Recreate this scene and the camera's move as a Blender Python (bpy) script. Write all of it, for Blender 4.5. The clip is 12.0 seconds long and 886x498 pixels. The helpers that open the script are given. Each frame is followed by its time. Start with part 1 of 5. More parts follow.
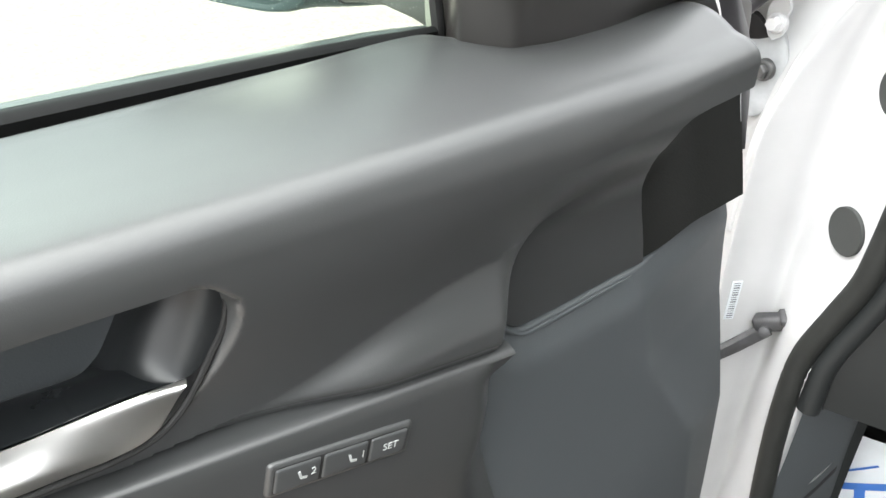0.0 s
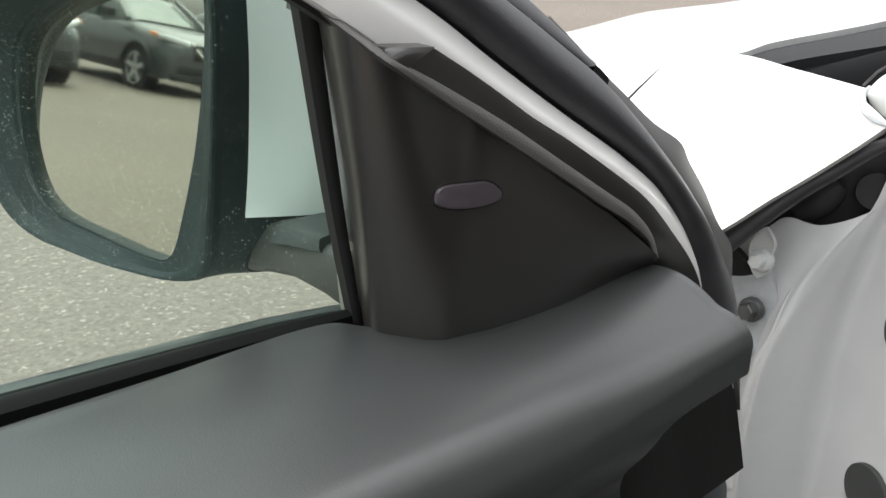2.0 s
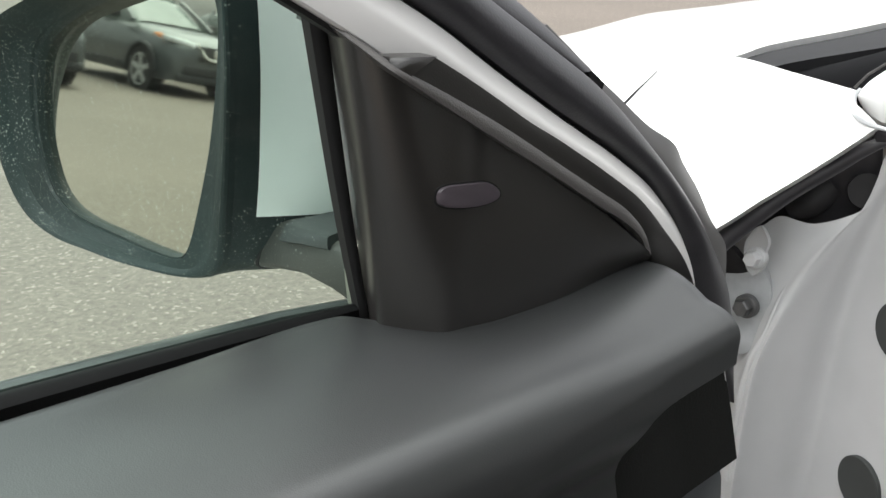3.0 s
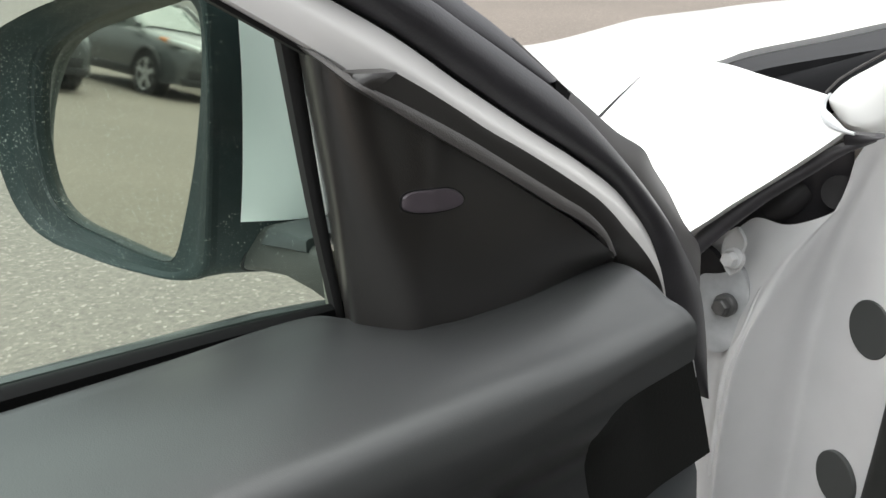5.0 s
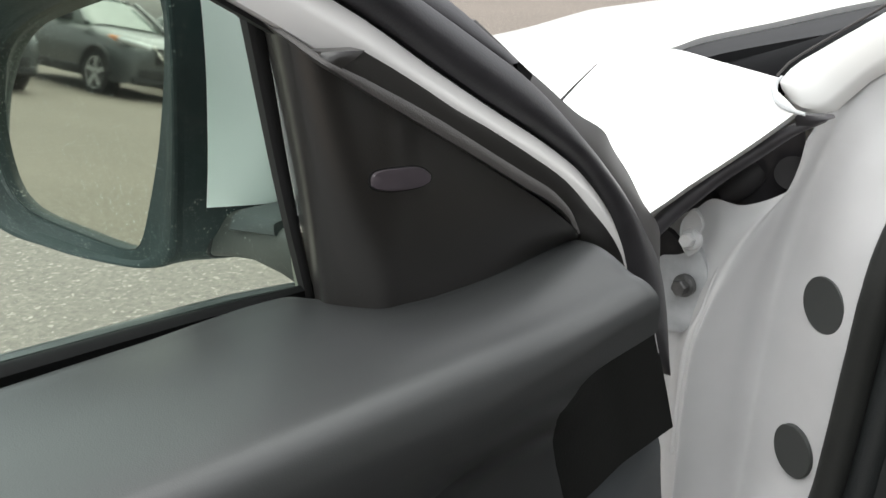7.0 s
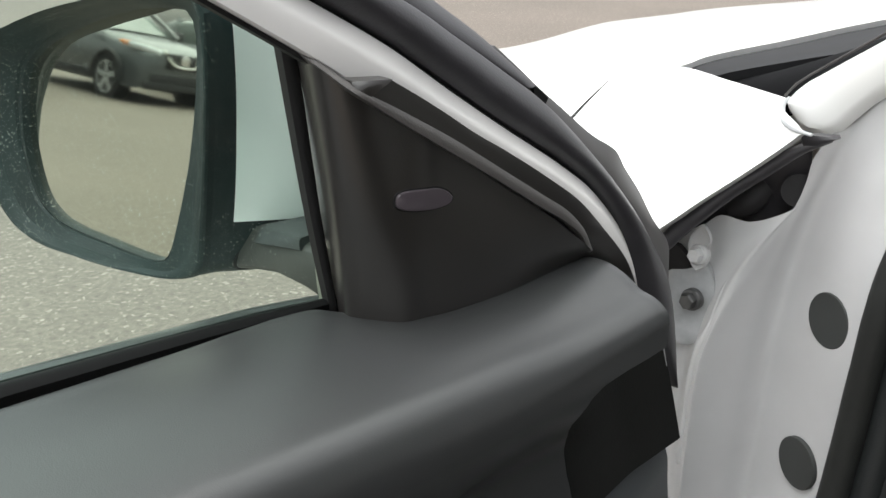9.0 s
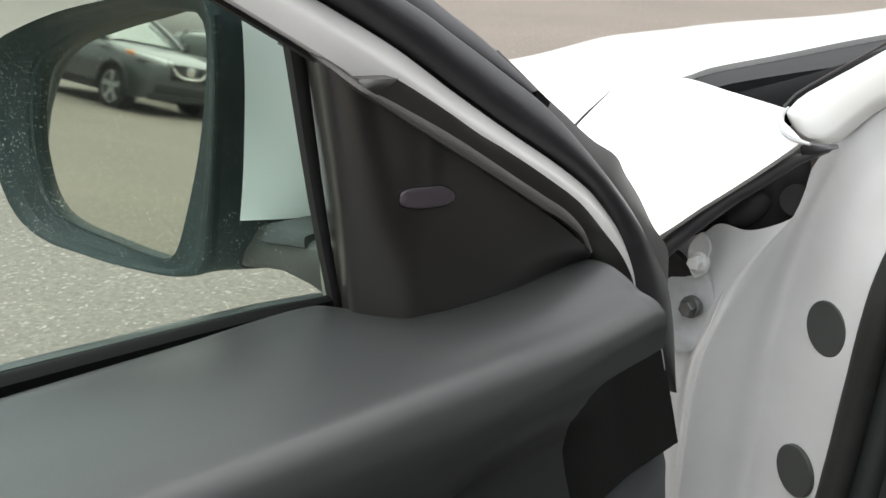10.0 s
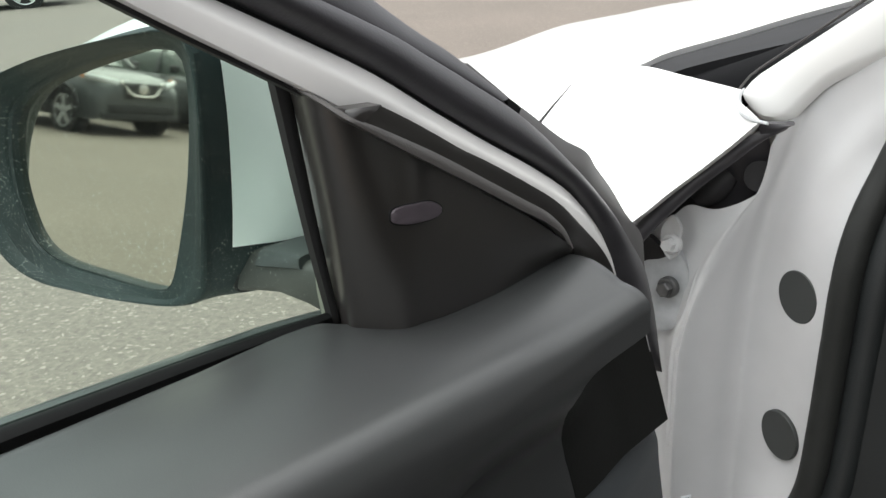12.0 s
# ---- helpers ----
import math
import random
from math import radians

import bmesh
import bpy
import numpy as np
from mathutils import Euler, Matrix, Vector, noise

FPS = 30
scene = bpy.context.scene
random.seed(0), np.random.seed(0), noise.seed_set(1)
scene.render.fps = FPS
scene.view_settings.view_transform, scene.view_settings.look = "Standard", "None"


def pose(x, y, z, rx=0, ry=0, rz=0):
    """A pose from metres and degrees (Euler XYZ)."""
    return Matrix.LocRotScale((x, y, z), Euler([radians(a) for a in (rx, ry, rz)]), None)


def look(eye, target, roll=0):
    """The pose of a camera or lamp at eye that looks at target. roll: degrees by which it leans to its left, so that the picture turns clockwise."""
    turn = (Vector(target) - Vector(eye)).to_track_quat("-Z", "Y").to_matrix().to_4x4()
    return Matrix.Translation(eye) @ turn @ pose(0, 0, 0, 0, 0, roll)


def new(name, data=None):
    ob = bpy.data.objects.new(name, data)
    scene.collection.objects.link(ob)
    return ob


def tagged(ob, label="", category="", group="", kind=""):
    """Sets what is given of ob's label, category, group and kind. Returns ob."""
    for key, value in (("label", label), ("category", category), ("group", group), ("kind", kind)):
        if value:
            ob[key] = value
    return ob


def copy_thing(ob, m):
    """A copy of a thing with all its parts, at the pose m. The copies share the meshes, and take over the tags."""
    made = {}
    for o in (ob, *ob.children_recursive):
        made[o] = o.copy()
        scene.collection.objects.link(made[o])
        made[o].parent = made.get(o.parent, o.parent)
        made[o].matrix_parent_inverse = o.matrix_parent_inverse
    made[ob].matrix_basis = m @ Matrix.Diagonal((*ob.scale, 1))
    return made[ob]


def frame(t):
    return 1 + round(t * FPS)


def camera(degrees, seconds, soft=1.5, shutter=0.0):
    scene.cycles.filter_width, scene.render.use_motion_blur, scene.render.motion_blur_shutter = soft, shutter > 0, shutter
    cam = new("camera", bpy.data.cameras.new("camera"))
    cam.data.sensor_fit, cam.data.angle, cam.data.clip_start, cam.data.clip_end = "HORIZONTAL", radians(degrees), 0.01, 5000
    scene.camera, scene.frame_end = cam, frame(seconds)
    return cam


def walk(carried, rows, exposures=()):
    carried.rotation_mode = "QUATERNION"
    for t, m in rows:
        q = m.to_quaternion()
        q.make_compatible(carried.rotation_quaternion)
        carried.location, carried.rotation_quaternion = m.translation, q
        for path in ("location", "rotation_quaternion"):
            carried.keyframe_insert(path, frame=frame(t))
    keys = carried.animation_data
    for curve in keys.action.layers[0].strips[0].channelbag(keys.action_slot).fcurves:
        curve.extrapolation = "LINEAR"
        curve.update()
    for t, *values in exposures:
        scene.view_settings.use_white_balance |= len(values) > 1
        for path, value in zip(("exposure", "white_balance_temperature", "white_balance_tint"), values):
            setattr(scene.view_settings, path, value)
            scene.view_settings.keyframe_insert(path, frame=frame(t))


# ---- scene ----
cam = camera(54.7, 12.0)
PATH = [
    (0, (0.059, 0.045, 1.241), (-0.489, 1.594, 0.101), 1.6),
    (0.2, (0.064, 0.076, 1.251), (-0.505, 1.675, 0.195), 1.7),
    (0.4, (0.066, 0.102, 1.254), (-0.528, 1.746, 0.283), 1.1),
    (0.5, (0.064, 0.114, 1.255), (-0.539, 1.781, 0.328), 1.0),
    (0.6, (0.064, 0.128, 1.254), (-0.553, 1.823, 0.391), 0.7),
    (0.8, (0.062, 0.14, 1.253), (-0.571, 1.872, 0.479), 0.3),
    (1, (0.06, 0.157, 1.247), (-0.579, 1.897, 0.496), 0.3),
    (1.5, (0.053, 0.164, 1.24), (-0.57, 1.914, 0.498), 0.5),
    (2, (0.051, 0.157, 1.241), (-0.553, 1.911, 0.494), 0.6),
    (2.5, (0.056, 0.147, 1.249), (-0.556, 1.897, 0.498), 0.4),
    (3, (0.058, 0.14, 1.247), (-0.556, 1.891, 0.5), 0.4),
    (5, (0.08, 0.127, 1.255), (-0.548, 1.875, 0.513), -0.1),
    (5.5, (0.09, 0.128, 1.248), (-0.473, 1.896, 0.502), 0.0),
    (6, (0.086, 0.124, 1.251), (-0.451, 1.9, 0.502), 0.2),
    (6.5, (0.081, 0.123, 1.248), (-0.459, 1.895, 0.494), -0.1),
    (8.3, (0.077, 0.102, 1.257), (-0.45, 1.885, 0.518), -0.1),
    (8.5, (0.079, 0.103, 1.256), (-0.468, 1.877, 0.512), 0.0),
    (9, (0.077, 0.102, 1.261), (-0.475, 1.877, 0.524), 0.3),
    (9.5, (0.077, 0.102, 1.256), (-0.481, 1.885, 0.544), 0.7),
    (10, (0.08, 0.092, 1.257), (-0.48, 1.876, 0.55), 0.9),
    (10.5, (0.083, 0.09, 1.261), (-0.474, 1.875, 0.553), 0.6),
    (11, (0.09, 0.092, 1.259), (-0.462, 1.878, 0.547), 0.1),
    (11.5, (0.085, 0.088, 1.261), (-0.46, 1.874, 0.546), -0.0),
    (12, (0.075, 0.074, 1.272), (-0.417, 1.873, 0.55), -3.4),
]
EXPOSURES = [(0, 2.85), (0.2, 2.4), (0.4, 1.75), (0.6, 1.42), (1.0, 1.35), (12, 1.27)]
walk(cam, [(t, look(eye, target, roll)) for t, eye, target, roll in PATH], EXPOSURES)

from mathutils.bvhtree import BVHTree

# ---- world and light: an overcast day over an open car park ----
world = bpy.data.worlds.new("overcast_sky")
scene.world = world
world.use_nodes = True
wn, wl = world.node_tree.nodes, world.node_tree.links
sky = wn.new("ShaderNodeTexSky")
sky.sky_type, sky.sun_disc = "NISHITA", False
sky.sun_elevation, sky.sun_rotation = radians(68), radians(-130)
sky.dust_density, sky.air_density = 4.0, 1.0
soft = wn.new("ShaderNodeHueSaturation")
soft.inputs["Saturation"].default_value = 0.12
wl.new(sky.outputs["Color"], soft.inputs["Color"])
wl.new(soft.outputs["Color"], wn["Background"].inputs["Color"])
wn["Background"].inputs["Strength"].default_value = 0.115

sun = new("sun", bpy.data.lights.new("sun", "SUN"))
sun.data.energy, sun.data.angle, sun.data.color = 1.25, radians(110), (0.95, 1.0, 0.955)
sun.matrix_world = look((-3.7, -3.1, 12), (0, 0, 0))


# ---- materials ----
def nodes_of(name):
    m = bpy.data.materials.new(name)
    m.use_nodes = True
    return m, m.node_tree.nodes, m.node_tree.links, m.node_tree.nodes["Principled BSDF"]


def uneven(n, l, cells, size):
    """Sizes that differ from cell to cell: many small specks, few large ones."""
    sep, power, mul = n.new("ShaderNodeSeparateColor"), n.new("ShaderNodeMath"), n.new("ShaderNodeMath")
    l.new(cells.outputs["Color"], sep.inputs["Color"])
    power.operation, power.inputs[1].default_value = "POWER", 2.5
    l.new(sep.outputs["Red"], power.inputs[0])
    mul.operation = "MULTIPLY"
    l.new(power.outputs["Value"], mul.inputs[0])
    l.new(size.outputs["Result"], mul.inputs[1])
    return mul.outputs["Value"]


def surface(name, color, rough=0.5, metal=0.0, vary=0.12, scale=30.0, grain=0.0, grain_scale=900.0, coat=0.0, rough_vary=0.08, speck=0.0,
            speck_color=(0.45, 0.45, 0.42), speck_scale=260.0, spec=0.5):
    """A painted, moulded or rubber surface: broad stains, fine grain relief, optional dust specks."""
    m, n, l, b = nodes_of(name)
    tc = n.new("ShaderNodeTexCoord")
    big = n.new("ShaderNodeTexNoise")
    big.inputs["Scale"].default_value, big.inputs["Detail"].default_value = scale, 5.0
    l.new(tc.outputs["Object"], big.inputs["Vector"])
    ramp = n.new("ShaderNodeMapRange")
    ramp.inputs["From Min"].default_value, ramp.inputs["From Max"].default_value = 0.3, 0.7
    ramp.inputs["To Min"].default_value, ramp.inputs["To Max"].default_value = 1 - vary, 1 + vary
    l.new(big.outputs["Fac"], ramp.inputs["Value"])
    mul = n.new("ShaderNodeMixRGB")
    mul.blend_type, mul.inputs["Fac"].default_value = "MULTIPLY", 1.0
    mul.inputs["Color1"].default_value = (*color, 1)
    l.new(ramp.outputs["Result"], mul.inputs["Color2"])
    out = mul.outputs["Color"]
    if speck:
        v = n.new("ShaderNodeTexVoronoi")
        v.inputs["Scale"].default_value = speck_scale
        l.new(tc.outputs["Object"], v.inputs["Vector"])
        patch = n.new("ShaderNodeTexNoise")
        patch.inputs["Scale"].default_value = 22.0
        l.new(tc.outputs["Object"], patch.inputs["Vector"])
        lim = n.new("ShaderNodeMapRange")
        lim.inputs["From Min"].default_value, lim.inputs["From Max"].default_value = 0.3, 0.75
        lim.inputs["To Min"].default_value, lim.inputs["To Max"].default_value = 0.12, 0.5
        l.new(patch.outputs["Fac"], lim.inputs["Value"])
        less = n.new("ShaderNodeMath")
        less.operation = "LESS_THAN"
        l.new(v.outputs["Distance"], less.inputs[0])
        l.new(uneven(n, l, v, lim), less.inputs[1])
        amt = n.new("ShaderNodeMath")
        amt.operation, amt.inputs[1].default_value = "MULTIPLY", speck
        l.new(less.outputs["Value"], amt.inputs[0])
        mix = n.new("ShaderNodeMixRGB")
        mix.inputs["Color2"].default_value = (*speck_color, 1)
        l.new(amt.outputs["Value"], mix.inputs["Fac"])
        l.new(out, mix.inputs["Color1"])
        out = mix.outputs["Color"]
    l.new(out, b.inputs["Base Color"])
    rr = n.new("ShaderNodeMapRange")
    rr.inputs["To Min"].default_value, rr.inputs["To Max"].default_value = max(0.02, rough - rough_vary), rough + rough_vary
    l.new(big.outputs["Fac"], rr.inputs["Value"])
    l.new(rr.outputs["Result"], b.inputs["Roughness"])
    b.inputs["Metallic"].default_value = metal
    b.inputs["Coat Weight"].default_value = coat
    b.inputs["Coat Roughness"].default_value = 0.04
    b.inputs["Specular IOR Level"].default_value = spec
    if grain:
        g = n.new("ShaderNodeTexVoronoi")
        g.inputs["Scale"].default_value = grain_scale
        l.new(tc.outputs["Object"], g.inputs["Vector"])
        bump = n.new("ShaderNodeBump")
        bump.inputs["Strength"].default_value, bump.inputs["Distance"].default_value = grain, 0.0006
        l.new(g.outputs["Distance"], bump.inputs["Height"])
        l.new(bump.outputs["Normal"], b.inputs["Normal"])
    return m


SOFT_TRIM = surface("soft_touch_trim", (0.0435, 0.045, 0.0455), 0.37, vary=0.06, scale=9, spec=0.88, grain=0.07, grain_scale=1500)
BUTTON = surface("dark_button_plastic", (0.045, 0.047, 0.048), 0.5, vary=0.06, scale=60)
FLAP = surface("thin_grey_rubber", (0.055, 0.051, 0.05), 0.5, vary=0.12, scale=50)
LOWER_TRIM = surface("hard_lower_trim", (0.068, 0.075, 0.08), 0.48, vary=0.06, scale=8, grain=0.12, grain_scale=900)
PAD = surface("black_sponge_pad", (0.012, 0.0125, 0.0115), 0.85, spec=0.25, vary=0.12, scale=40, grain=0.3, grain_scale=700)
SAIL = surface("dark_moulded_plastic", (0.02, 0.018, 0.0165), 0.3, spec=1.0, vary=0.06, scale=14, grain=0.1, grain_scale=1500)
# lighter copy of the cover's plastic, for the rib's sky-lit edge
SAIL_LIT_EDGE = surface("lit_plastic_rib", (0.075, 0.07, 0.067), 0.36, vary=0.06, scale=20, grain=0.2, grain_scale=1300)
LAMP_PLASTIC = surface("purple_grey_lens", (0.075, 0.062, 0.072), 0.4, vary=0.05, scale=60)
RUBBER = surface("black_rubber", (0.04, 0.038, 0.042), 0.42, vary=0.15, scale=60, grain=0.12, grain_scale=700)
BELT_TRIM = surface("satin_belt_trim", (0.05, 0.052, 0.052), 0.32, vary=0.1, scale=40)
BELT_RUBBER = surface("belt_rubber", (0.006, 0.0065, 0.0065), 0.6, vary=0.15, scale=60, spec=0.2)
RUBBER_DULL = surface("dull_black_rubber", (0.009, 0.009, 0.009), 0.7, vary=0.15, scale=50)
FRAME_PAINT = surface("pale_frame_paint", (0.68, 0.66, 0.645), 0.36, vary=0.05, scale=12, coat=0.3, rough_vary=0.05)
WHITE = surface("white_car_paint", (0.83, 0.83, 0.815), 0.3, vary=0.02, scale=5, coat=0.6, rough_vary=0.03)
# the white car paint with the door opening's shade put into its colour
SHADED_WHITE = surface("shaded_white_paint", (0.53, 0.53, 0.535), 0.38, vary=0.05, scale=14, coat=0.25, rough_vary=0.05)
MIRROR_BLACK = surface("dusty_black_plastic", (0.014, 0.0225, 0.0225), 0.5, spec=0.19, vary=0.4, scale=9, grain=0.2, grain_scale=1000, speck=0.6, speck_scale=640)
FOOT_TOP = surface("dark_foot_plastic", (0.035, 0.04, 0.04), 0.4, vary=0.3, scale=30, speck=0.3, speck_scale=400)
FOOT_GREY = surface("dusty_grey_plastic", (0.045, 0.045, 0.041), 0.5, vary=0.25, scale=30, grain=0.2, speck=0.3, speck_scale=400)
CORNER_GREY = surface("pale_corner_plastic", (0.2, 0.19, 0.16), 0.5, vary=0.1, scale=40)
FRIT = surface("black_glass_border", (0.004, 0.004, 0.0045), 0.6, vary=0.1, scale=20, spec=0.03)
SCUTTLE = surface("grey_scuttle_rubber", (0.03, 0.03, 0.032), 0.75, vary=0.1, scale=40, spec=0.25)
PRIMER = surface("grey_sealed_steel", (0.4, 0.41, 0.42), 0.5, vary=0.2, scale=50)
FOAM_AND_SHADE = surface("black_foam_and_shade", (0.016, 0.015, 0.016), 0.6, vary=0.2, scale=70, spec=0.3)
PLUG = surface("rubber_plug", (0.035, 0.038, 0.037), 0.55, vary=0.08, scale=60)
BOLT_GREY = surface("bare_grey_bolt", (0.1, 0.1, 0.1), 0.42, metal=0.5, vary=0.2, scale=120)
SEAL_BLACK = surface("black_door_seal", (0.018, 0.019, 0.018), 0.55, vary=0.15, scale=60, spec=0.3, grain=0.15, grain_scale=700)
PAINTED_BOLT = surface("painted_bolt", (0.58, 0.58, 0.585), 0.4, vary=0.08, scale=120)
DARK_STEEL = surface("dark_hinge_steel", (0.07, 0.07, 0.073), 0.5, metal=0.3, vary=0.25, scale=90)
CHROME = surface("satin_chrome", (0.8, 0.79, 0.76), 0.3, metal=1.0, vary=0.05, scale=40)
PIANO = surface("satin_black_bezel", (0.012, 0.0135, 0.0145), 0.3, vary=0.06, scale=30)
INK_WHITE = surface("white_print", (0.36, 0.37, 0.37), 0.6, vary=0.03, scale=50)
INK_GREY = surface("grey_print", (0.16, 0.17, 0.19), 0.6, vary=0.1, scale=80)
INK_BLUE = surface("blue_print", (0.05, 0.16, 0.5), 0.6, vary=0.05, scale=50)
PAPER = surface("white_paper", (0.72, 0.75, 0.78), 0.7, vary=0.05, scale=30)
# lining out of view; its grey sets how much light the cabin bounces
HEADLINER = surface("grey_headliner_cloth", (0.1, 0.098, 0.092), 0.9, vary=0.06, scale=30, grain=0.3)
INTERIOR = surface("dark_cabin_plastic", (0.013, 0.015, 0.0155), 0.55, vary=0.1, scale=12, grain=0.25)
CARPET = surface("black_carpet", (0.015, 0.015, 0.016), 0.95, vary=0.3, scale=200, grain=0.6, grain_scale=500)
CAR_GREY = surface("grey_metallic_paint", (0.1, 0.108, 0.11), 0.36, metal=0.65, vary=0.05, scale=3, coat=0.5)
CAR_CLADDING = surface("dark_grey_cladding", (0.02, 0.021, 0.022), 0.55, vary=0.15, scale=6)
# pale green base colour carries the sky's reflection in the windows
CAR_GLASS = surface("sky_pale_car_glass", (0.13, 0.16, 0.145), 0.06, vary=0.1, scale=4, spec=0.9)
TYRE = surface("tyre_rubber", (0.016, 0.016, 0.016), 0.8, vary=0.2, scale=20)
ALLOY = surface("alloy_rim", (0.6, 0.61, 0.62), 0.4, metal=0.6, vary=0.08, scale=20)
LENS = surface("clear_headlamp", (0.62, 0.65, 0.66), 0.12, vary=0.15, scale=20)
AMBER = surface("amber_marker", (0.75, 0.25, 0.06), 0.25, vary=0.1, scale=20)
RED_LENS = surface("red_tail_lens", (0.4, 0.02, 0.02), 0.2, vary=0.1, scale=20)


def glass_material(name, tint, gloss):
    m, n, l, b = nodes_of(name)
    n.remove(b)
    tr, gl, mix, fr = n.new("ShaderNodeBsdfTransparent"), n.new("ShaderNodeBsdfGlossy"), n.new("ShaderNodeMixShader"), n.new("ShaderNodeFresnel")
    tr.inputs["Color"].default_value = (*tint, 1)
    gl.inputs["Roughness"].default_value = 0.01
    fr.inputs["IOR"].default_value = gloss
    l.new(fr.outputs["Fac"], mix.inputs["Fac"])
    l.new(tr.outputs["BSDF"], mix.inputs[1])
    l.new(gl.outputs["BSDF"], mix.inputs[2])
    # thin dust film that also stands in for sky reflected over the pane
    dust, dust_veil = n.new("ShaderNodeBsdfDiffuse"), n.new("ShaderNodeMixShader")
    dust.inputs["Color"].default_value, dust_veil.inputs["Fac"].default_value = (0.65, 0.75, 0.7, 1), 0.022
    l.new(mix.outputs["Shader"], dust_veil.inputs[1])
    l.new(dust.outputs["BSDF"], dust_veil.inputs[2])
    l.new(dust_veil.outputs["Shader"], n["Material Output"].inputs["Surface"])
    return m


GLASS = glass_material("green_tinted_glass", (0.82, 0.97, 0.9), 1.22)


def mirror_material():
    m, n, l, b = nodes_of("mirror_glass")
    b.inputs["Metallic"].default_value, b.inputs["Roughness"].default_value = 1.0, 0.015
    tc, v, lt, mx = n.new("ShaderNodeTexCoord"), n.new("ShaderNodeTexVoronoi"), n.new("ShaderNodeMath"), n.new("ShaderNodeMixRGB")
    v.inputs["Scale"].default_value = 600
    l.new(tc.outputs["Object"], v.inputs["Vector"])
    patch = n.new("ShaderNodeTexNoise")
    patch.inputs["Scale"].default_value = 9
    l.new(tc.outputs["Object"], patch.inputs["Vector"])
    lim = n.new("ShaderNodeMapRange")
    lim.inputs["From Min"].default_value, lim.inputs["From Max"].default_value = 0.35, 0.75
    lim.inputs["To Min"].default_value, lim.inputs["To Max"].default_value = 0.05, 0.42
    l.new(patch.outputs["Fac"], lim.inputs["Value"])
    lt.operation = "LESS_THAN"
    l.new(v.outputs["Distance"], lt.inputs[0])
    l.new(uneven(n, l, v, lim), lt.inputs[1])
    mx.inputs["Color1"].default_value, mx.inputs["Color2"].default_value = (0.74, 0.72, 0.63, 1), (0.42, 0.45, 0.43, 1)
    l.new(lt.outputs["Value"], mx.inputs["Fac"])
    l.new(mx.outputs["Color"], b.inputs["Base Color"])
    r = n.new("ShaderNodeMapRange")
    r.inputs["To Min"].default_value, r.inputs["To Max"].default_value = 0.03, 0.35
    l.new(lt.outputs["Value"], r.inputs["Value"])
    l.new(r.outputs["Result"], b.inputs["Roughness"])
    dull = n.new("ShaderNodeMath")
    dull.operation, dull.inputs[0].default_value = "SUBTRACT", 1.0
    l.new(lt.outputs["Value"], dull.inputs[1])
    l.new(dull.outputs["Value"], b.inputs["Metallic"])
    return m


MIRROR = mirror_material()


def asphalt_material():
    m, n, l, b = nodes_of("worn_asphalt")
    tc = n.new("ShaderNodeTexCoord")

    def noise_tex(scale, detail=4.0):
        t = n.new("ShaderNodeTexNoise")
        t.inputs["Scale"].default_value, t.inputs["Detail"].default_value = scale, detail
        l.new(tc.outputs["Object"], t.inputs["Vector"])
        return t

    stones = n.new("ShaderNodeTexVoronoi")
    stones.inputs["Scale"].default_value = 75
    l.new(tc.outputs["Object"], stones.inputs["Vector"])
    ramp = n.new("ShaderNodeValToRGB")
    ramp.color_ramp.elements[0].position, ramp.color_ramp.elements[0].color = 0.0, (0.167, 0.144, 0.126, 1)
    ramp.color_ramp.elements[1].position, ramp.color_ramp.elements[1].color = 1.0, (0.334, 0.299, 0.264, 1)
    mid = ramp.color_ramp.elements.new(0.9)
    mid.color = (0.207, 0.179, 0.156, 1)
    sep = n.new("ShaderNodeSeparateColor")
    l.new(stones.outputs["Color"], sep.inputs["Color"])
    l.new(sep.outputs["Red"], ramp.inputs["Fac"])
    big = noise_tex(0.35, 6)
    mul = n.new("ShaderNodeMixRGB")
    mul.blend_type, mul.inputs["Fac"].default_value = "MULTIPLY", 0.6
    tone = n.new("ShaderNodeValToRGB")
    tone.color_ramp.elements[0].position, tone.color_ramp.elements[0].color = 0.3, (0.75, 0.72, 0.68, 1)
    tone.color_ramp.elements[1].position, tone.color_ramp.elements[1].color = 0.7, (1.05, 1.0, 0.95, 1)
    l.new(big.outputs["Fac"], tone.inputs["Fac"])
    l.new(ramp.outputs["Color"], mul.inputs["Color1"])
    l.new(tone.outputs["Color"], mul.inputs["Color2"])
    fine, fine_tone, worn = noise_tex(38, 8), n.new("ShaderNodeValToRGB"), n.new("ShaderNodeMixRGB")
    fine_tone.color_ramp.elements[0].position, fine_tone.color_ramp.elements[0].color = 0.3, (0.78, 0.78, 0.78, 1)
    fine_tone.color_ramp.elements[1].position, fine_tone.color_ramp.elements[1].color = 0.7, (1.12, 1.12, 1.12, 1)
    l.new(fine.outputs["Fac"], fine_tone.inputs["Fac"])
    worn.blend_type, worn.inputs["Fac"].default_value = "MULTIPLY", 1.0
    l.new(mul.outputs["Color"], worn.inputs["Color1"])
    l.new(fine_tone.outputs["Color"], worn.inputs["Color2"])
    l.new(worn.outputs["Color"], b.inputs["Base Color"])
    b.inputs["Roughness"].default_value = 0.9
    bump = n.new("ShaderNodeBump")
    bump.inputs["Strength"].default_value, bump.inputs["Distance"].default_value = 0.35, 0.005
    l.new(stones.outputs["Distance"], bump.inputs["Height"])
    l.new(bump.outputs["Normal"], b.inputs["Normal"])
    return m


ASPHALT = asphalt_material()


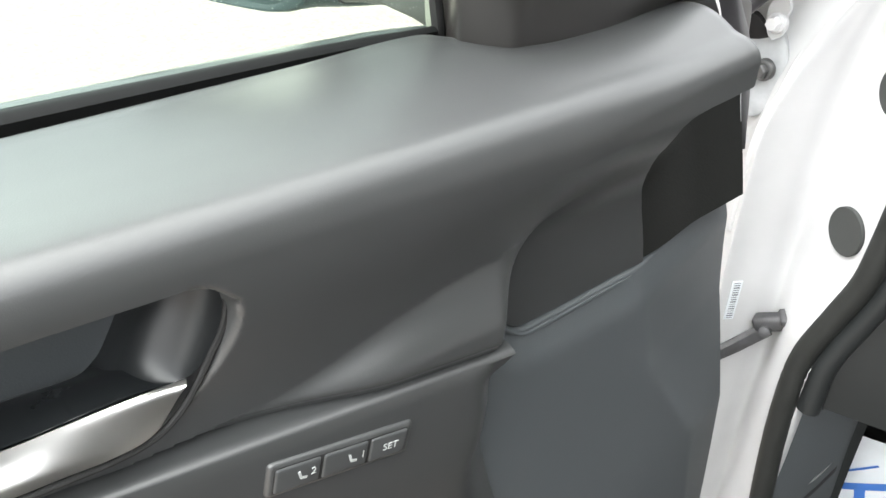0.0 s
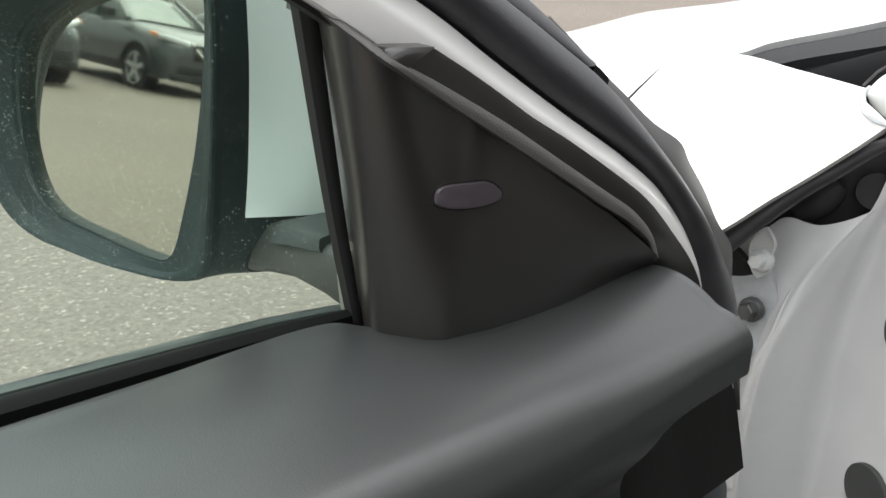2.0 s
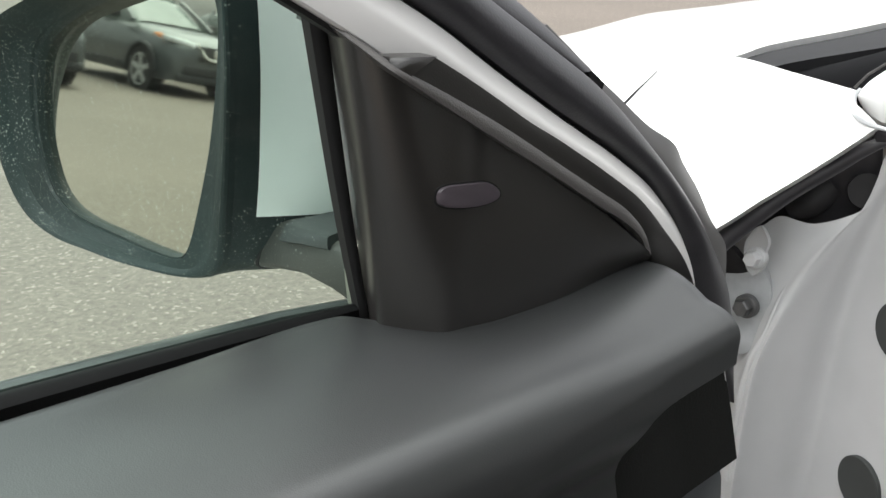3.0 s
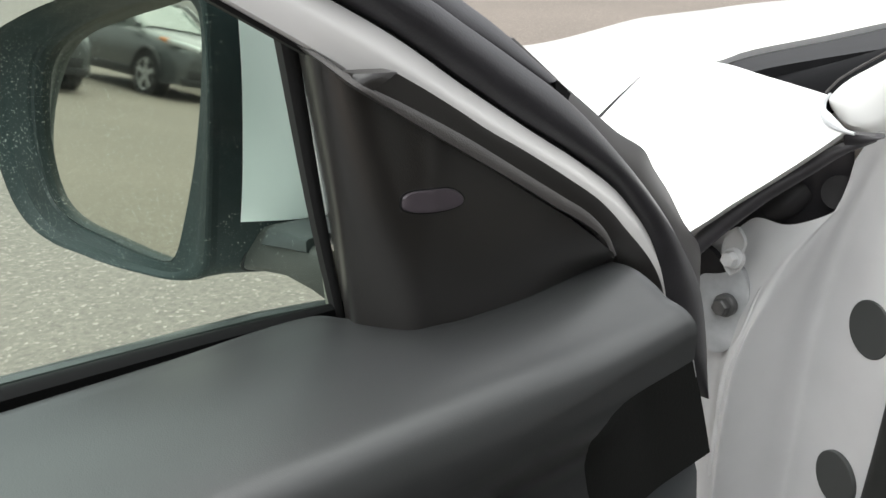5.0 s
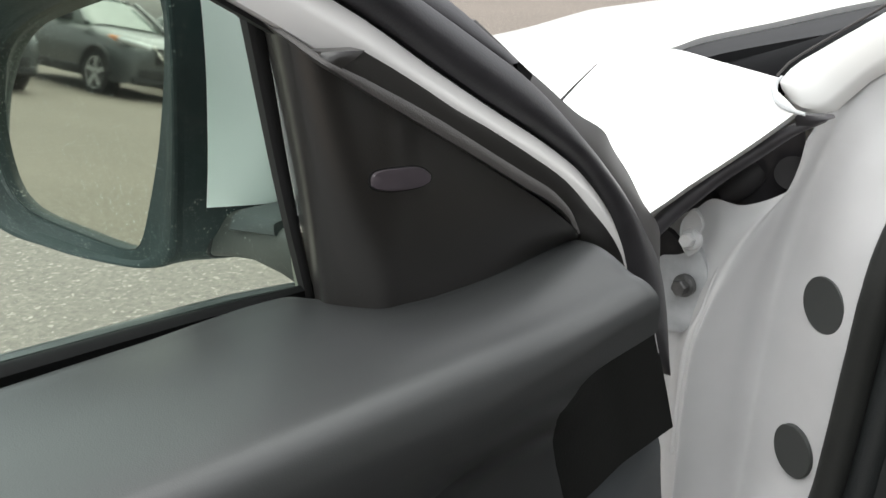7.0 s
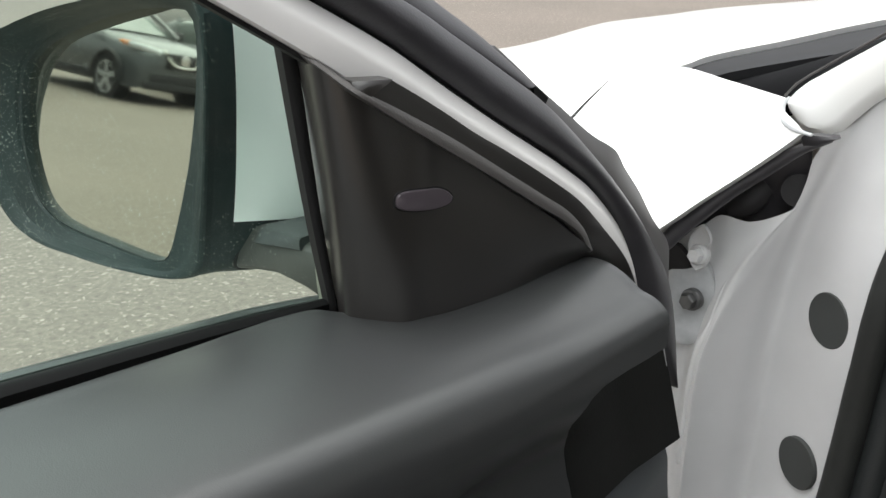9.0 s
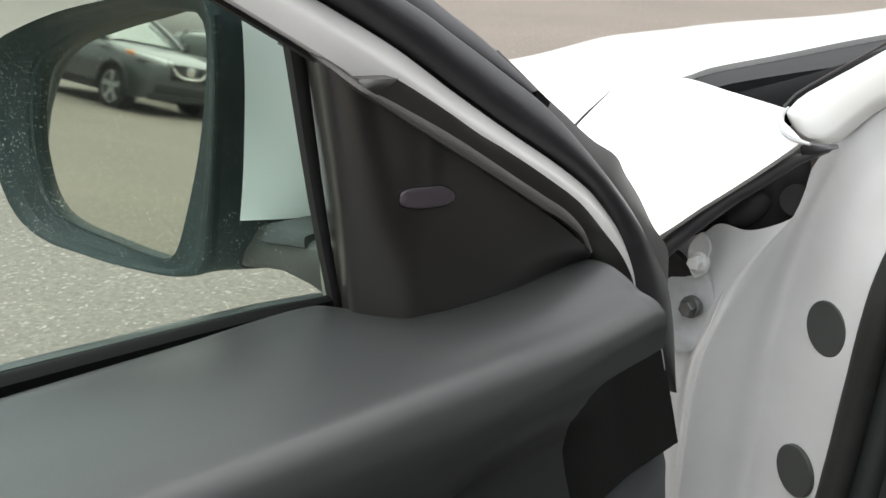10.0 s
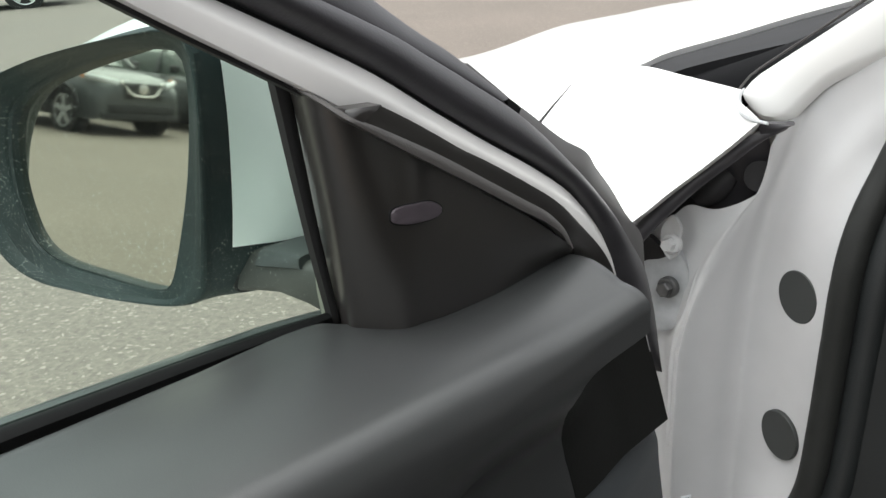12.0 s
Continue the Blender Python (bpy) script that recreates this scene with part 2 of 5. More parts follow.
# ---- mesh helpers ----
def spline(pts, n):
    """n points along a Catmull-Rom curve through pts, evenly spread over its control chords."""
    p = [Vector(q) for q in pts]
    cum = [0.0]
    for a, b in zip(p, p[1:]):
        cum.append(cum[-1] + max((b - a).length, 1e-6))
    out = []
    for i in range(n):
        s = cum[-1] * i / (n - 1)
        k = max(j for j in range(len(p) - 1) if cum[j] <= s + 1e-9)
        t = min(1.0, (s - cum[k]) / (cum[k + 1] - cum[k]))
        p1, p2 = p[k], p[k + 1]
        m1 = (p2 - p[k - 1]) * (cum[k + 1] - cum[k]) / (cum[k + 1] - cum[k - 1]) if k > 0 else p2 - p1
        m2 = (p[k + 2] - p1) * (cum[k + 1] - cum[k]) / (cum[k + 2] - cum[k]) if k + 2 < len(p) else p2 - p1
        t2, t3 = t * t, t * t * t
        out.append(p1 * (2 * t3 - 3 * t2 + 1) + m1 * (t3 - 2 * t2 + t) + p2 * (3 * t2 - 2 * t3) + m2 * (t3 - t2))
    return out


def smooth(a, b, x):
    t = min(1.0, max(0.0, (x - a) / (b - a)))
    return t * t * (3 - 2 * t)


def mix(a, b, t):
    return a + (b - a) * t


def grid(rows, closed=False, bm=None):
    """Faces between successive rows of points."""
    bm = bm or bmesh.new()
    vs = [[bm.verts.new(Vector(p)) for p in r] for r in rows]
    for a, b in zip(vs, vs[1:]):
        m = len(a)
        for i in range(m if closed else m - 1):
            j = (i + 1) % m
            bm.faces.new((a[i], a[j], b[j], b[i]))
    return bm


def cap(bm, ring):
    """Close a ring of points with a fan."""
    c = bm.verts.new(sum((Vector(p) for p in ring), Vector()) / len(ring))
    v = [bm.verts.new(Vector(p)) for p in ring]
    for i in range(len(v)):
        bm.faces.new((v[i], v[(i + 1) % len(v)], c))


def part(name, bm, material, parent, label="", sharp=38):
    bmesh.ops.remove_doubles(bm, verts=bm.verts, dist=1e-5)
    bmesh.ops.recalc_face_normals(bm, faces=bm.faces)
    me = bpy.data.meshes.new(name)
    bm.to_mesh(me)
    bm.free()
    me.materials.append(material)
    for f in me.polygons:
        f.use_smooth = True
    me.set_sharp_from_angle(angle=radians(sharp))
    ob = new(name, me)
    ob.parent = parent
    if label:
        tagged(ob, label=label)
    return ob


def thing(name, m, label, category, group="", kind=""):
    return tagged(place(new(name), m), label, category, group, kind)


def place(ob, m):
    ob.matrix_world = m
    return ob


def ribbon(edge_a, edge_b, n=60, bulge=0.0, depth=0.015, across=8, out=(0, -1, 0), flat=1.0, back=None):
    """A solid band between two curves: its face swells by bulge towards out, its sides run back by depth (against out, or along back)."""
    a, b, o = spline(edge_a, n), spline(edge_b, n), Vector(out)
    away = Vector(back) if back else -o
    rows = []
    for p, q in zip(a, b):
        r = [p + away * depth]
        for i in range(across + 1):
            t = i / across
            r.append(p.lerp(q, t) + o * bulge * (1 - abs(2 * t - 1) ** (2 * flat)))
        r.append(q + away * depth)
        rows.append(r)
    bm = grid(rows, closed=True)
    cap(bm, rows[0])
    cap(bm, rows[-1])
    return bm


def sweep(path, radius, n=50, sides=12, squash=1.0, up=(0, 0, 1)):
    """A tube along a curve; radius is a number or a function of 0..1."""
    p = spline(path, n)
    rows = []
    for i, c in enumerate(p):
        d = (p[min(i + 1, n - 1)] - p[max(i - 1, 0)]).normalized()
        s = d.cross(Vector(up)).normalized()
        t = s.cross(d)
        r = radius(i / (n - 1)) if callable(radius) else radius
        rows.append([c + s * r * math.cos(k * 2 * math.pi / sides) + t * r * squash * math.sin(k * 2 * math.pi / sides) for k in range(sides)])
    bm = grid(rows, closed=True)
    cap(bm, rows[0])
    cap(bm, rows[-1])
    return bm


def rounded_box(size, m=None, bevel=0.003, segments=2):
    bm = bmesh.new()
    bmesh.ops.create_cube(bm, size=1.0, matrix=Matrix.Diagonal((*size, 1)))
    bmesh.ops.bevel(bm, geom=bm.edges[:], offset=bevel, segments=segments, affect="EDGES", profile=0.6)
    if m:
        bmesh.ops.transform(bm, matrix=m, verts=bm.verts)
    return bm


def disc(m, profile, sides=28):
    """A turned shape round the z axis of m: profile is (radius, height) pairs, closed in the middle."""
    rows = [[m @ Vector((r * math.cos(k * 2 * math.pi / sides), r * math.sin(k * 2 * math.pi / sides), h)) for k in range(sides)] for r, h in profile]
    bm = grid(rows, closed=True)
    cap(bm, rows[0])
    cap(bm, rows[-1])
    return bm


def patch(left, right, n_rows, n_cols, depth_of, back=0.02, top_tuck=0.004):
    """A moulded panel in the door's plane: left and right are curves of (u, z), depth_of(u, z) gives its w; edges turn back."""
    a, b = spline([(u, 0, z) for u, z in left], n_rows), spline([(u, 0, z) for u, z in right], n_rows)
    rows = []
    for p, q in zip(a, b):
        rows.append([Vector((c.x, depth_of(c.x, c.z), c.z)) for c in (p.lerp(q, i / n_cols) for i in range(n_cols + 1))])
    for r in rows:
        r.insert(0, r[0] + Vector((-0.0015, back, 0)))
        r.append(r[-1] + Vector((0.0015, back, 0)))
    rows.insert(0, [v + Vector((0, back, 0.002)) for v in rows[0]])
    rows.append([v + Vector((0, back, -0.002)) for v in rows[-1]])
    return grid(rows)


# ---- ground ----
def ground_sheet():
    bm = bmesh.new()
    bmesh.ops.create_grid(bm, x_segments=8, y_segments=8, size=400)
    return bm


ground = part("ground", ground_sheet(), ASPHALT, None)
tagged(ground, "pale worn asphalt of an open car park with coarse stones", "ground", kind="structure")

# ---- the open front door, in its own axes: x towards the hinges, y outwards, z up ----
DOOR = pose(-0.086, 0.468, 0, 0, 0, 56)
door = thing("car_door", DOOR, "open white car door with dark grey inner trim", "car door")

# edge of the window opening and of the mirror corner, along which the upper trim begins
TRIM_EDGE = [(-0.80, -0.02, 1.088), (-0.5, -0.018, 1.085), (-0.3, -0.015, 1.082), (-0.2, -0.012, 1.081), (-0.1, -0.009, 1.0805), (-0.03, -0.006, 1.080),
             (-0.013, -0.022, 1.0795), (0.0, -0.038, 1.0785), (0.0285, -0.045, 1.077), (0.0755, -0.0425, 1.0775), (0.131, -0.0395, 1.0803)]
TRIM_SHOULDER = [(-0.80, -0.098, 1.092), (-0.5, -0.1, 1.088), (-0.3, -0.1, 1.082), (-0.2, -0.1, 1.079), (-0.116, -0.1, 1.077), (-0.06, -0.1, 1.076),
                 (-0.02, -0.1, 1.0755), (0.02, -0.1, 1.075), (0.06, -0.1, 1.0745), (0.1, -0.1, 1.0772), (0.1215, -0.1, 1.0795)]


def by_index(pts, n):
    """Like spline, but with every control interval given the same share."""
    out = []
    for i in range(n):
        s = (len(pts) - 1) * i / (n - 1)
        k = min(int(s), len(pts) - 2)
        p = [Vector(pts[min(max(k + j, 0), len(pts) - 1)]) for j in (-1, 0, 1, 2)]
        t = s - k
        out.append(0.5 * (2 * p[1] + (p[2] - p[0]) * t + (2 * p[0] - 5 * p[1] + 4 * p[2] - p[3]) * t * t + (3 * p[1] - p[0] - 3 * p[2] + p[3]) * t ** 3))
    return out


POCKET = [(-0.184, 1.036), (-0.184, 1.028), (-0.189, 1.016), (-0.197, 1.004), (-0.21, 0.99), (-0.223, 0.9845), (-0.24, 0.985), (-0.257, 0.987), (-0.276, 0.989), (-0.34, 0.997), (-0.362, 1.02), (-0.34, 1.046), (-0.261, 1.048), (-0.214, 1.0465), (-0.194, 1.0445)]


POCKET = [(p.x, p.z) for p in spline([(u, 0, z) for u, z in POCKET + POCKET[:1]], 161)[:-1]]


def in_pocket(u, z):
    """Signed distance to the outline of the handle pocket, positive inside."""
    if not (-0.38 < u < -0.165 and 0.965 < z < 1.066):
        return -9.0
    inside, best = False, 9.0
    for (u0, z0), (u1, z1) in zip(POCKET, POCKET[1:] + POCKET[:1]):
        if (z0 > z) != (z1 > z) and u < (u1 - u0) * (z - z0) / (z1 - z0) + u0:
            inside = not inside
        du, dz = u1 - u0, z1 - z0
        t = min(1.0, max(0.0, ((u - u0) * du + (z - z0) * dz) / (du * du + dz * dz)))
        best = min(best, math.hypot(u - u0 - t * du, z - z0 - t * dz))
    return best if inside else -best


def crease_z(u):
    if u < -0.036:
        return 0.94 - 0.13 * (u + 0.036)
    return mix(0.94, 0.9, smooth(-0.036, 0.016, u)) + 0.006 * smooth(0.02, 0.12, u)


def front_limit(z):
    """Where the trim ends towards the hinges: a hollow curve running up into the lip of the nose."""
    return float(np.interp(z, [0.9, 0.923, 0.941, 0.956, 0.971, 0.983, 0.995, 1.01, 1.022, 1.033, 1.042, 1.047, 1.0495, 1.051, 1.053], [0.124, 0.117, 0.110, 0.104, 0.1, 0.096, 0.089, 0.076, 0.067, 0.0655, 0.0675, 0.0745, 0.088, 0.105, 0.1225]))


def trim_w(u, z):
    """Depth of the trim's face below its shoulder: valley and swelling armrest behind, a hollow towards the hinges."""
    valley, low = mix(0.965, 0.994, smooth(-0.19, -0.04, u)), crease_z(u)
    crest = mix(low, valley, 0.3)
    if z > valley:
        rear = mix(-0.0925, -0.1075, smooth(valley - 0.004, 1.054, z) ** 0.8)
    else:
        rear = -0.0925 - 0.012 * smooth(0.002, 0.035, valley - low) * smooth(valley, crest, z) + 0.004 * smooth(low + 0.008, low, z)
    front = mix(-0.062, -0.1075, smooth(0.968, 1.05, z)) + 0.006 * smooth(0.97, 0.9, z)
    f = smooth(-0.044 - 0.02 * smooth(0.985, 1.03, z), -0.012 + 0.05 * smooth(0.95, 1.01, z), u)
    return mix(rear, front, f)


def padded_trim():
    """Upper trim and armrest as one moulding, its edge rolled into the handle pocket."""
    n = 620
    e, s = spline(TRIM_EDGE, n), spline(TRIM_SHOULDER, n)
    rows = []
    for p, q in zip(e, s):
        f = smooth(-0.01, 0.1, q.x)
        k = mix(1.0, 0.6, f)
        sec = [p + Vector((0, 0.003, -0.02)), p + Vector((0, 0.001, -0.003)), p]
        for t in (0.12, 0.3, 0.5, 0.7, 0.86):
            c = p.lerp(Vector((q.x, -0.088, q.z)), t)
            c.z += (0.003 + 0.0015 * smooth(0.05, 0.12, q.x)) * math.sin(math.pi * t)
            sec.append(c)
        for w, dz in ((-0.088, 0.0), (-0.0985, -0.003), (-0.105, -0.0095), (-0.1075, -0.018)):
            sec.append(Vector((q.x, w, q.z + dz * k)))
        low = crease_z(q.x)
        for drop in (0.0265, 0.035):
            z = q.z - drop * k
            u = min(q.x, front_limit(z))
            sec.append(Vector((u, trim_w(u, z), z)))
        z0 = sec[-1].z
        fine = spline(sec, 60)
        for i in range(1, 91):
            z = mix(z0, 1.03, i / 30) if i <= 30 else mix(1.03, low, (i - 30) / 60)
            u = min(q.x, front_limit(z))
            fine.append(Vector((u, trim_w(u, z), z)))
        for v in fine[18:]:
            g = in_pocket(v.x, v.z)
            if g > -0.014:
                v.y += 0.045 * smooth(-0.0055, 0.007, g) * smooth(low + 0.002, low + 0.016, v.z)
        end = smooth(0.1115, 0.1215, q.x) ** 3
        if end > 0:
            fine = [v + Vector((0, 0, -0.0012 * end)) if 6 < i < 62 else v for i, v in enumerate(fine)]
        fine.append(fine[-1] + Vector((0, 0.012, 0.0005)))
        rows.append(fine)
    bm = grid(rows)
    rows[-1][-1].y = -0.05
    cap(bm, rows[-1][:62])
    cap(bm, rows[0])
    return bm


part("padded_trim", padded_trim(), SOFT_TRIM, door, "soft dark grey padded upper trim and armrest", sharp=50)

LOW_CURVE = [(-0.031, 0.936), (-0.021, 0.9), (-0.022, 0.872), (-0.0245, 0.852), (-0.0205, 0.826), (-0.010, 0.793), (0.009, 0.75), (0.05, 0.66), (0.1, 0.5), (0.13, 0.36)]
FRONT_EDGE = [(0.256, 0.907), (0.262, 0.837), (0.274, 0.758), (0.284, 0.653), (0.289, 0.536), (0.288, 0.36)]


def fold_u(z):
    return float(np.interp(z, [0.4, 0.687, 0.805, 0.863, 0.911], [0.27, 0.219, 0.14, 0.121, 0.112]))


def lower_w(u, z):
    top = min(trim_w(min(u, 0.12), crease_z(u)), -0.058) - 0.001
    near = mix(top, -0.066, smooth(0.003, 0.03, crease_z(u) - z))
    bend = max(0.0, u - fold_u(z))
    return near + 0.3 * (math.sqrt(bend * bend + 0.000004) - 0.002)


def rolled_top(first, inset):
    """Rows that round the upper edge of a panel back into the seam above it."""
    return [[v + Vector((0, dw, dz)) for v in first] for dw, dz in ((inset, 0.0032), (0.006, 0.003), (0.0025, 0.0022), (0.0007, 0.0011))]


def lower_panel():
    cols, rows = 90, 70
    left, right = spline([(u, 0, z) for u, z in LOW_CURVE], rows + 1), spline([(u, 0, z) for u, z in FRONT_EDGE], rows + 1)
    pts = []
    for p, q in zip(left, right):
        r = []
        for i in range(cols + 1):
            u = mix(p.x, q.x, i / cols)
            top = crease_z(u) + 0.001 * smooth(0.12, 0.2, u)
            z = mix(p.z, q.z, i / cols)
            share = (mix(0.936, 0.907, i / cols) - z) / (mix(0.936, 0.907, i / cols) - 0.36)
            z = mix(top - 0.004, 0.36, share)
            r.append(Vector((u, lower_w(u, z), z)))
        r.insert(0, r[0] + Vector((-0.001, 0.03, 0)))
        r.append(r[-1] + Vector((0.002, 0.05, 0)))
        pts.append(r)
    return grid(rolled_top(pts[0], 0.02) + pts)


part("lower_panel", lower_panel(), LOWER_TRIM, door, "blue-grey hard plastic lower panel")
part("seam_bead", sweep([(u, lower_w(u, crease_z(u) - 0.004) - 0.0012, crease_z(u) - 0.0035) for u in (-0.016, 0.0, 0.015, 0.03, 0.05, 0.08, 0.108)], lambda t: 0.0016 - 0.0012 * t ** 6, n=40, sides=8), LOWER_TRIM, door)
LOW_BY_Z = sorted((z, u) for u, z in LOW_CURVE)


def switch_w(u, z):
    edge = float(np.interp(z, [q[0] for q in LOW_BY_Z], [q[1] for q in LOW_BY_Z]))
    return -0.1045 + 0.034 * smooth(0.92, 0.7, z) + (0.034 - 0.026 * smooth(0.92, 0.7, z)) * smooth(edge - 0.034, edge + 0.006, u) * smooth(0.935, 0.905, z)


def switch_panel():
    cols, rows = 70, 60
    edge = spline([(u, 0, z) for u, z in LOW_CURVE], rows + 1)
    pts = []
    for k, p in enumerate(edge):
        r = []
        for i in range(cols + 1):
            u = mix(-0.8, p.x - 0.0015, 1 - (1 - i / cols) ** 1.8)
            z = mix(crease_z(u) - 0.004, 0.36, k / rows)
            r.append(Vector((u, switch_w(u, z), z)))
        r.append(r[-1] + Vector((0.001, 0.03, 0)))
        pts.append(r)
    return grid(rolled_top(pts[0], 0.02) + pts)


part("switch_panel", switch_panel(), SOFT_TRIM, door, "dark grey lower trim with seat switches")

# black foam pad at the hinge end
def pad_w(u, z):
    z = min(z, 1.044)
    edge = front_limit(z)
    return mix(trim_w(edge, z) + 0.0025, -0.044 + 0.05 * (u - 0.19), smooth(0.0, 0.075, u - edge))


part("edge_pad", patch([(front_limit(z) - 0.003, z) for z in (1.044, 1.033, 1.022, 1.01, 0.995, 0.983, 0.971, 0.956, 0.941, 0.923, 0.907)],
                       [(0.2035, 1.014), (0.206, 1.009), (0.209, 1.004), (0.213, 0.992), (0.222, 0.97), (0.232, 0.945), (0.245, 0.911)], 40, 24, pad_w), PAD, door, "black sponge pad")
part("metal_edge", ribbon([(0.2045, -0.0435, 1.012), (0.2105, -0.0432, 0.995), (0.2165, -0.0428, 0.98)], [(0.2058, -0.0432, 1.012), (0.2118, -0.0428, 0.995), (0.2176, -0.0424, 0.98)], n=12, bulge=0.0002, depth=0.006, across=3, back=(0, 1, 0)), SHADED_WHITE, door)

# mirror corner cover inside the door
SAIL_LOW = [(0.004, 0.025, 1.064), (-0.015, -0.016, 1.076), (-0.013, -0.029, 1.078), (0.003, -0.0405, 1.071), (0.02, -0.0435, 1.0695), (0.04, -0.045, 1.070),
            (0.068, -0.0455, 1.0725), (0.097, -0.0435, 1.0765), (0.132, -0.041, 1.079)]
SAIL_HIGH = [(-0.02, 0.01, 1.197), (-0.041, -0.035, 1.207), (-0.0428, -0.05, 1.205), (-0.0308, -0.0575, 1.1945), (-0.011, -0.058, 1.182), (0.019, -0.057, 1.162),
             (0.054, -0.056, 1.138), (0.087, -0.055, 1.116), (0.118, -0.054, 1.092)]


def sail_cover():
    lo, hi = by_index(SAIL_LOW, 120), by_index(SAIL_HIGH, 120)
    rows = []
    for p, q in zip(lo, hi):
        r = [p.lerp(q, k / 14) for k in range(15)]
        r = [v + Vector((0, -0.002 * math.sin(math.pi * k / 14) - 0.0014 * math.exp(-((v.x - 0.002) / 0.008) ** 2), 0)) for k, v in enumerate(r)]
        r.append(q + Vector((0.002, 0.006, 0.002)))
        r.append(q + Vector((0.004, 0.03, 0.004)))
        rows.append(r)
    return grid(rows)


cover_mesh = sail_cover()
cover_tree = BVHTree.FromBMesh(cover_mesh)
part("mirror_corner_cover", cover_mesh, SAIL, door, "dark brown-black triangular plastic cover")
# raised rib and the broad fin above it
RIB_LOW = [(-0.048, -0.046, 1.2095), (-0.041, -0.054, 1.2025), (-0.0365, -0.06, 1.1975), (-0.0325, -0.0635, 1.194), (-0.016, -0.0635, 1.183), (0.014, -0.0625, 1.164), (0.049, -0.0605, 1.142), (0.075, -0.0595, 1.125), (0.093, -0.058, 1.114), (0.108, -0.057, 1.102), (0.121, -0.051, 1.0875)]
RIB_HIGH = [(-0.0465, -0.045, 1.2105), (-0.039, -0.053, 1.2038), (-0.034, -0.059, 1.1988), (-0.028, -0.0623, 1.1944), (-0.0137, -0.0618, 1.1867), (0.0171, -0.0604, 1.169), (0.0526, -0.0584, 1.1465), (0.0786, -0.0574, 1.1298), (0.0966, -0.0559, 1.1183), (0.1118, -0.0547, 1.1044), (0.1273, -0.0484, 1.0866)]
part("cover_rib", ribbon(RIB_LOW, RIB_HIGH, n=90, bulge=0.0006, depth=0.012, across=5), SAIL_LIT_EDGE, door)
FIN_HIGH = [(-0.0158, -0.0612, 1.1982), (0.0, -0.06, 1.189), (0.016, -0.059, 1.179), (0.033, -0.058, 1.168), (0.052, -0.057, 1.157), (0.084, -0.055, 1.137), (0.109, -0.053, 1.12), (0.13, -0.051, 1.101), (0.164, -0.042, 1.071), (0.184, -0.036, 1.046), (0.2, -0.03, 1.01)]
FIN_LOW = [(-0.0285, -0.062, 1.1935), (-0.014, -0.0608, 1.184), (0.016, -0.0594, 1.166), (0.052, -0.0575, 1.143), (0.079, -0.056, 1.126), (0.097, -0.0545, 1.114), (0.113, -0.053, 1.101), (0.1335, -0.0435, 1.0825), (0.145, -0.0345, 1.066), (0.157, -0.03, 1.045), (0.17, -0.027, 1.01)]
part("cover_fin", ribbon(FIN_LOW, FIN_HIGH, n=90, bulge=0.0008, depth=0.008, across=6, back=(0, 1, 0)), SAIL, door, "dark plastic fin along the cover")
part("cover_tip", ribbon([(-0.034, -0.0602, 1.1978), (-0.031, -0.0625, 1.1955), (-0.0278, -0.0632, 1.1925)], [(-0.033, -0.0596, 1.1992), (-0.026, -0.0616, 1.199), (-0.0155, -0.0622, 1.1984)], bulge=0.0004, depth=0.01, across=4, n=24, back=(0, 1, 0)), SAIL, door)
part("cover_backing", ribbon([(-0.029, -0.024, 1.192), (-0.015, -0.026, 1.182), (0.0, -0.026, 1.17)], [(-0.029, -0.032, 1.1995), (-0.015, -0.034, 1.191), (0.0, -0.034, 1.182)], n=16, depth=0.003, across=3), RUBBER_DULL, door)


def warning_lamp():
    """A small flat lens, rounded at one end and pointed at the other, lying on the cover."""
    def on_cover(x, z, lift):
        hit = cover_tree.ray_cast(Vector((x, -0.3, z)), Vector((0, 1, 0)))[0]
        return hit + Vector((0, -lift, 0))

    shape = []
    for k in range(44):
        a = 2 * math.pi * k / 44
        x, y = math.cos(a), math.sin(a)
        sx = 0.0152 * (abs(x) ** 0.7) * (1 if x > 0 else -1)
        sy = 0.0056 * (abs(y) ** 0.6) * (1 if y > 0 else -1)
        if x > 0:
            sy = sy * (1 - 0.45 * x ** 2.5) - 0.0012 * x * x
        shape.append((sx, sy))
    rows = [[on_cover(0.0052 + x * s, 1.1428 + y * s * 0.9 - 0.11 * x, h) for x, y in shape] for s, h in ((1.0, -0.004), (1.0, 0.0008), (0.95, 0.0016), (0.6, 0.0019))]
    bm = grid(rows, closed=True)
    cap(bm, rows[-1])
    gap = [[on_cover(0.0052 + x * s, 1.1428 + y * 0.9 * (s if s < 1.02 else 1.13) - 0.11 * x, h) for x, y in shape] for s, h in ((0.99, 0.0004), (1.055, 0.0004), (1.055, -0.003))]
    return bm, grid(gap, closed=True)


lens_bm, gap_bm = warning_lamp()
lamp = part("warning_lamp", lens_bm, LAMP_PLASTIC, door, "purple-grey oval indicator lens")
part("lamp_gasket", gap_bm, RUBBER_DULL, lamp)

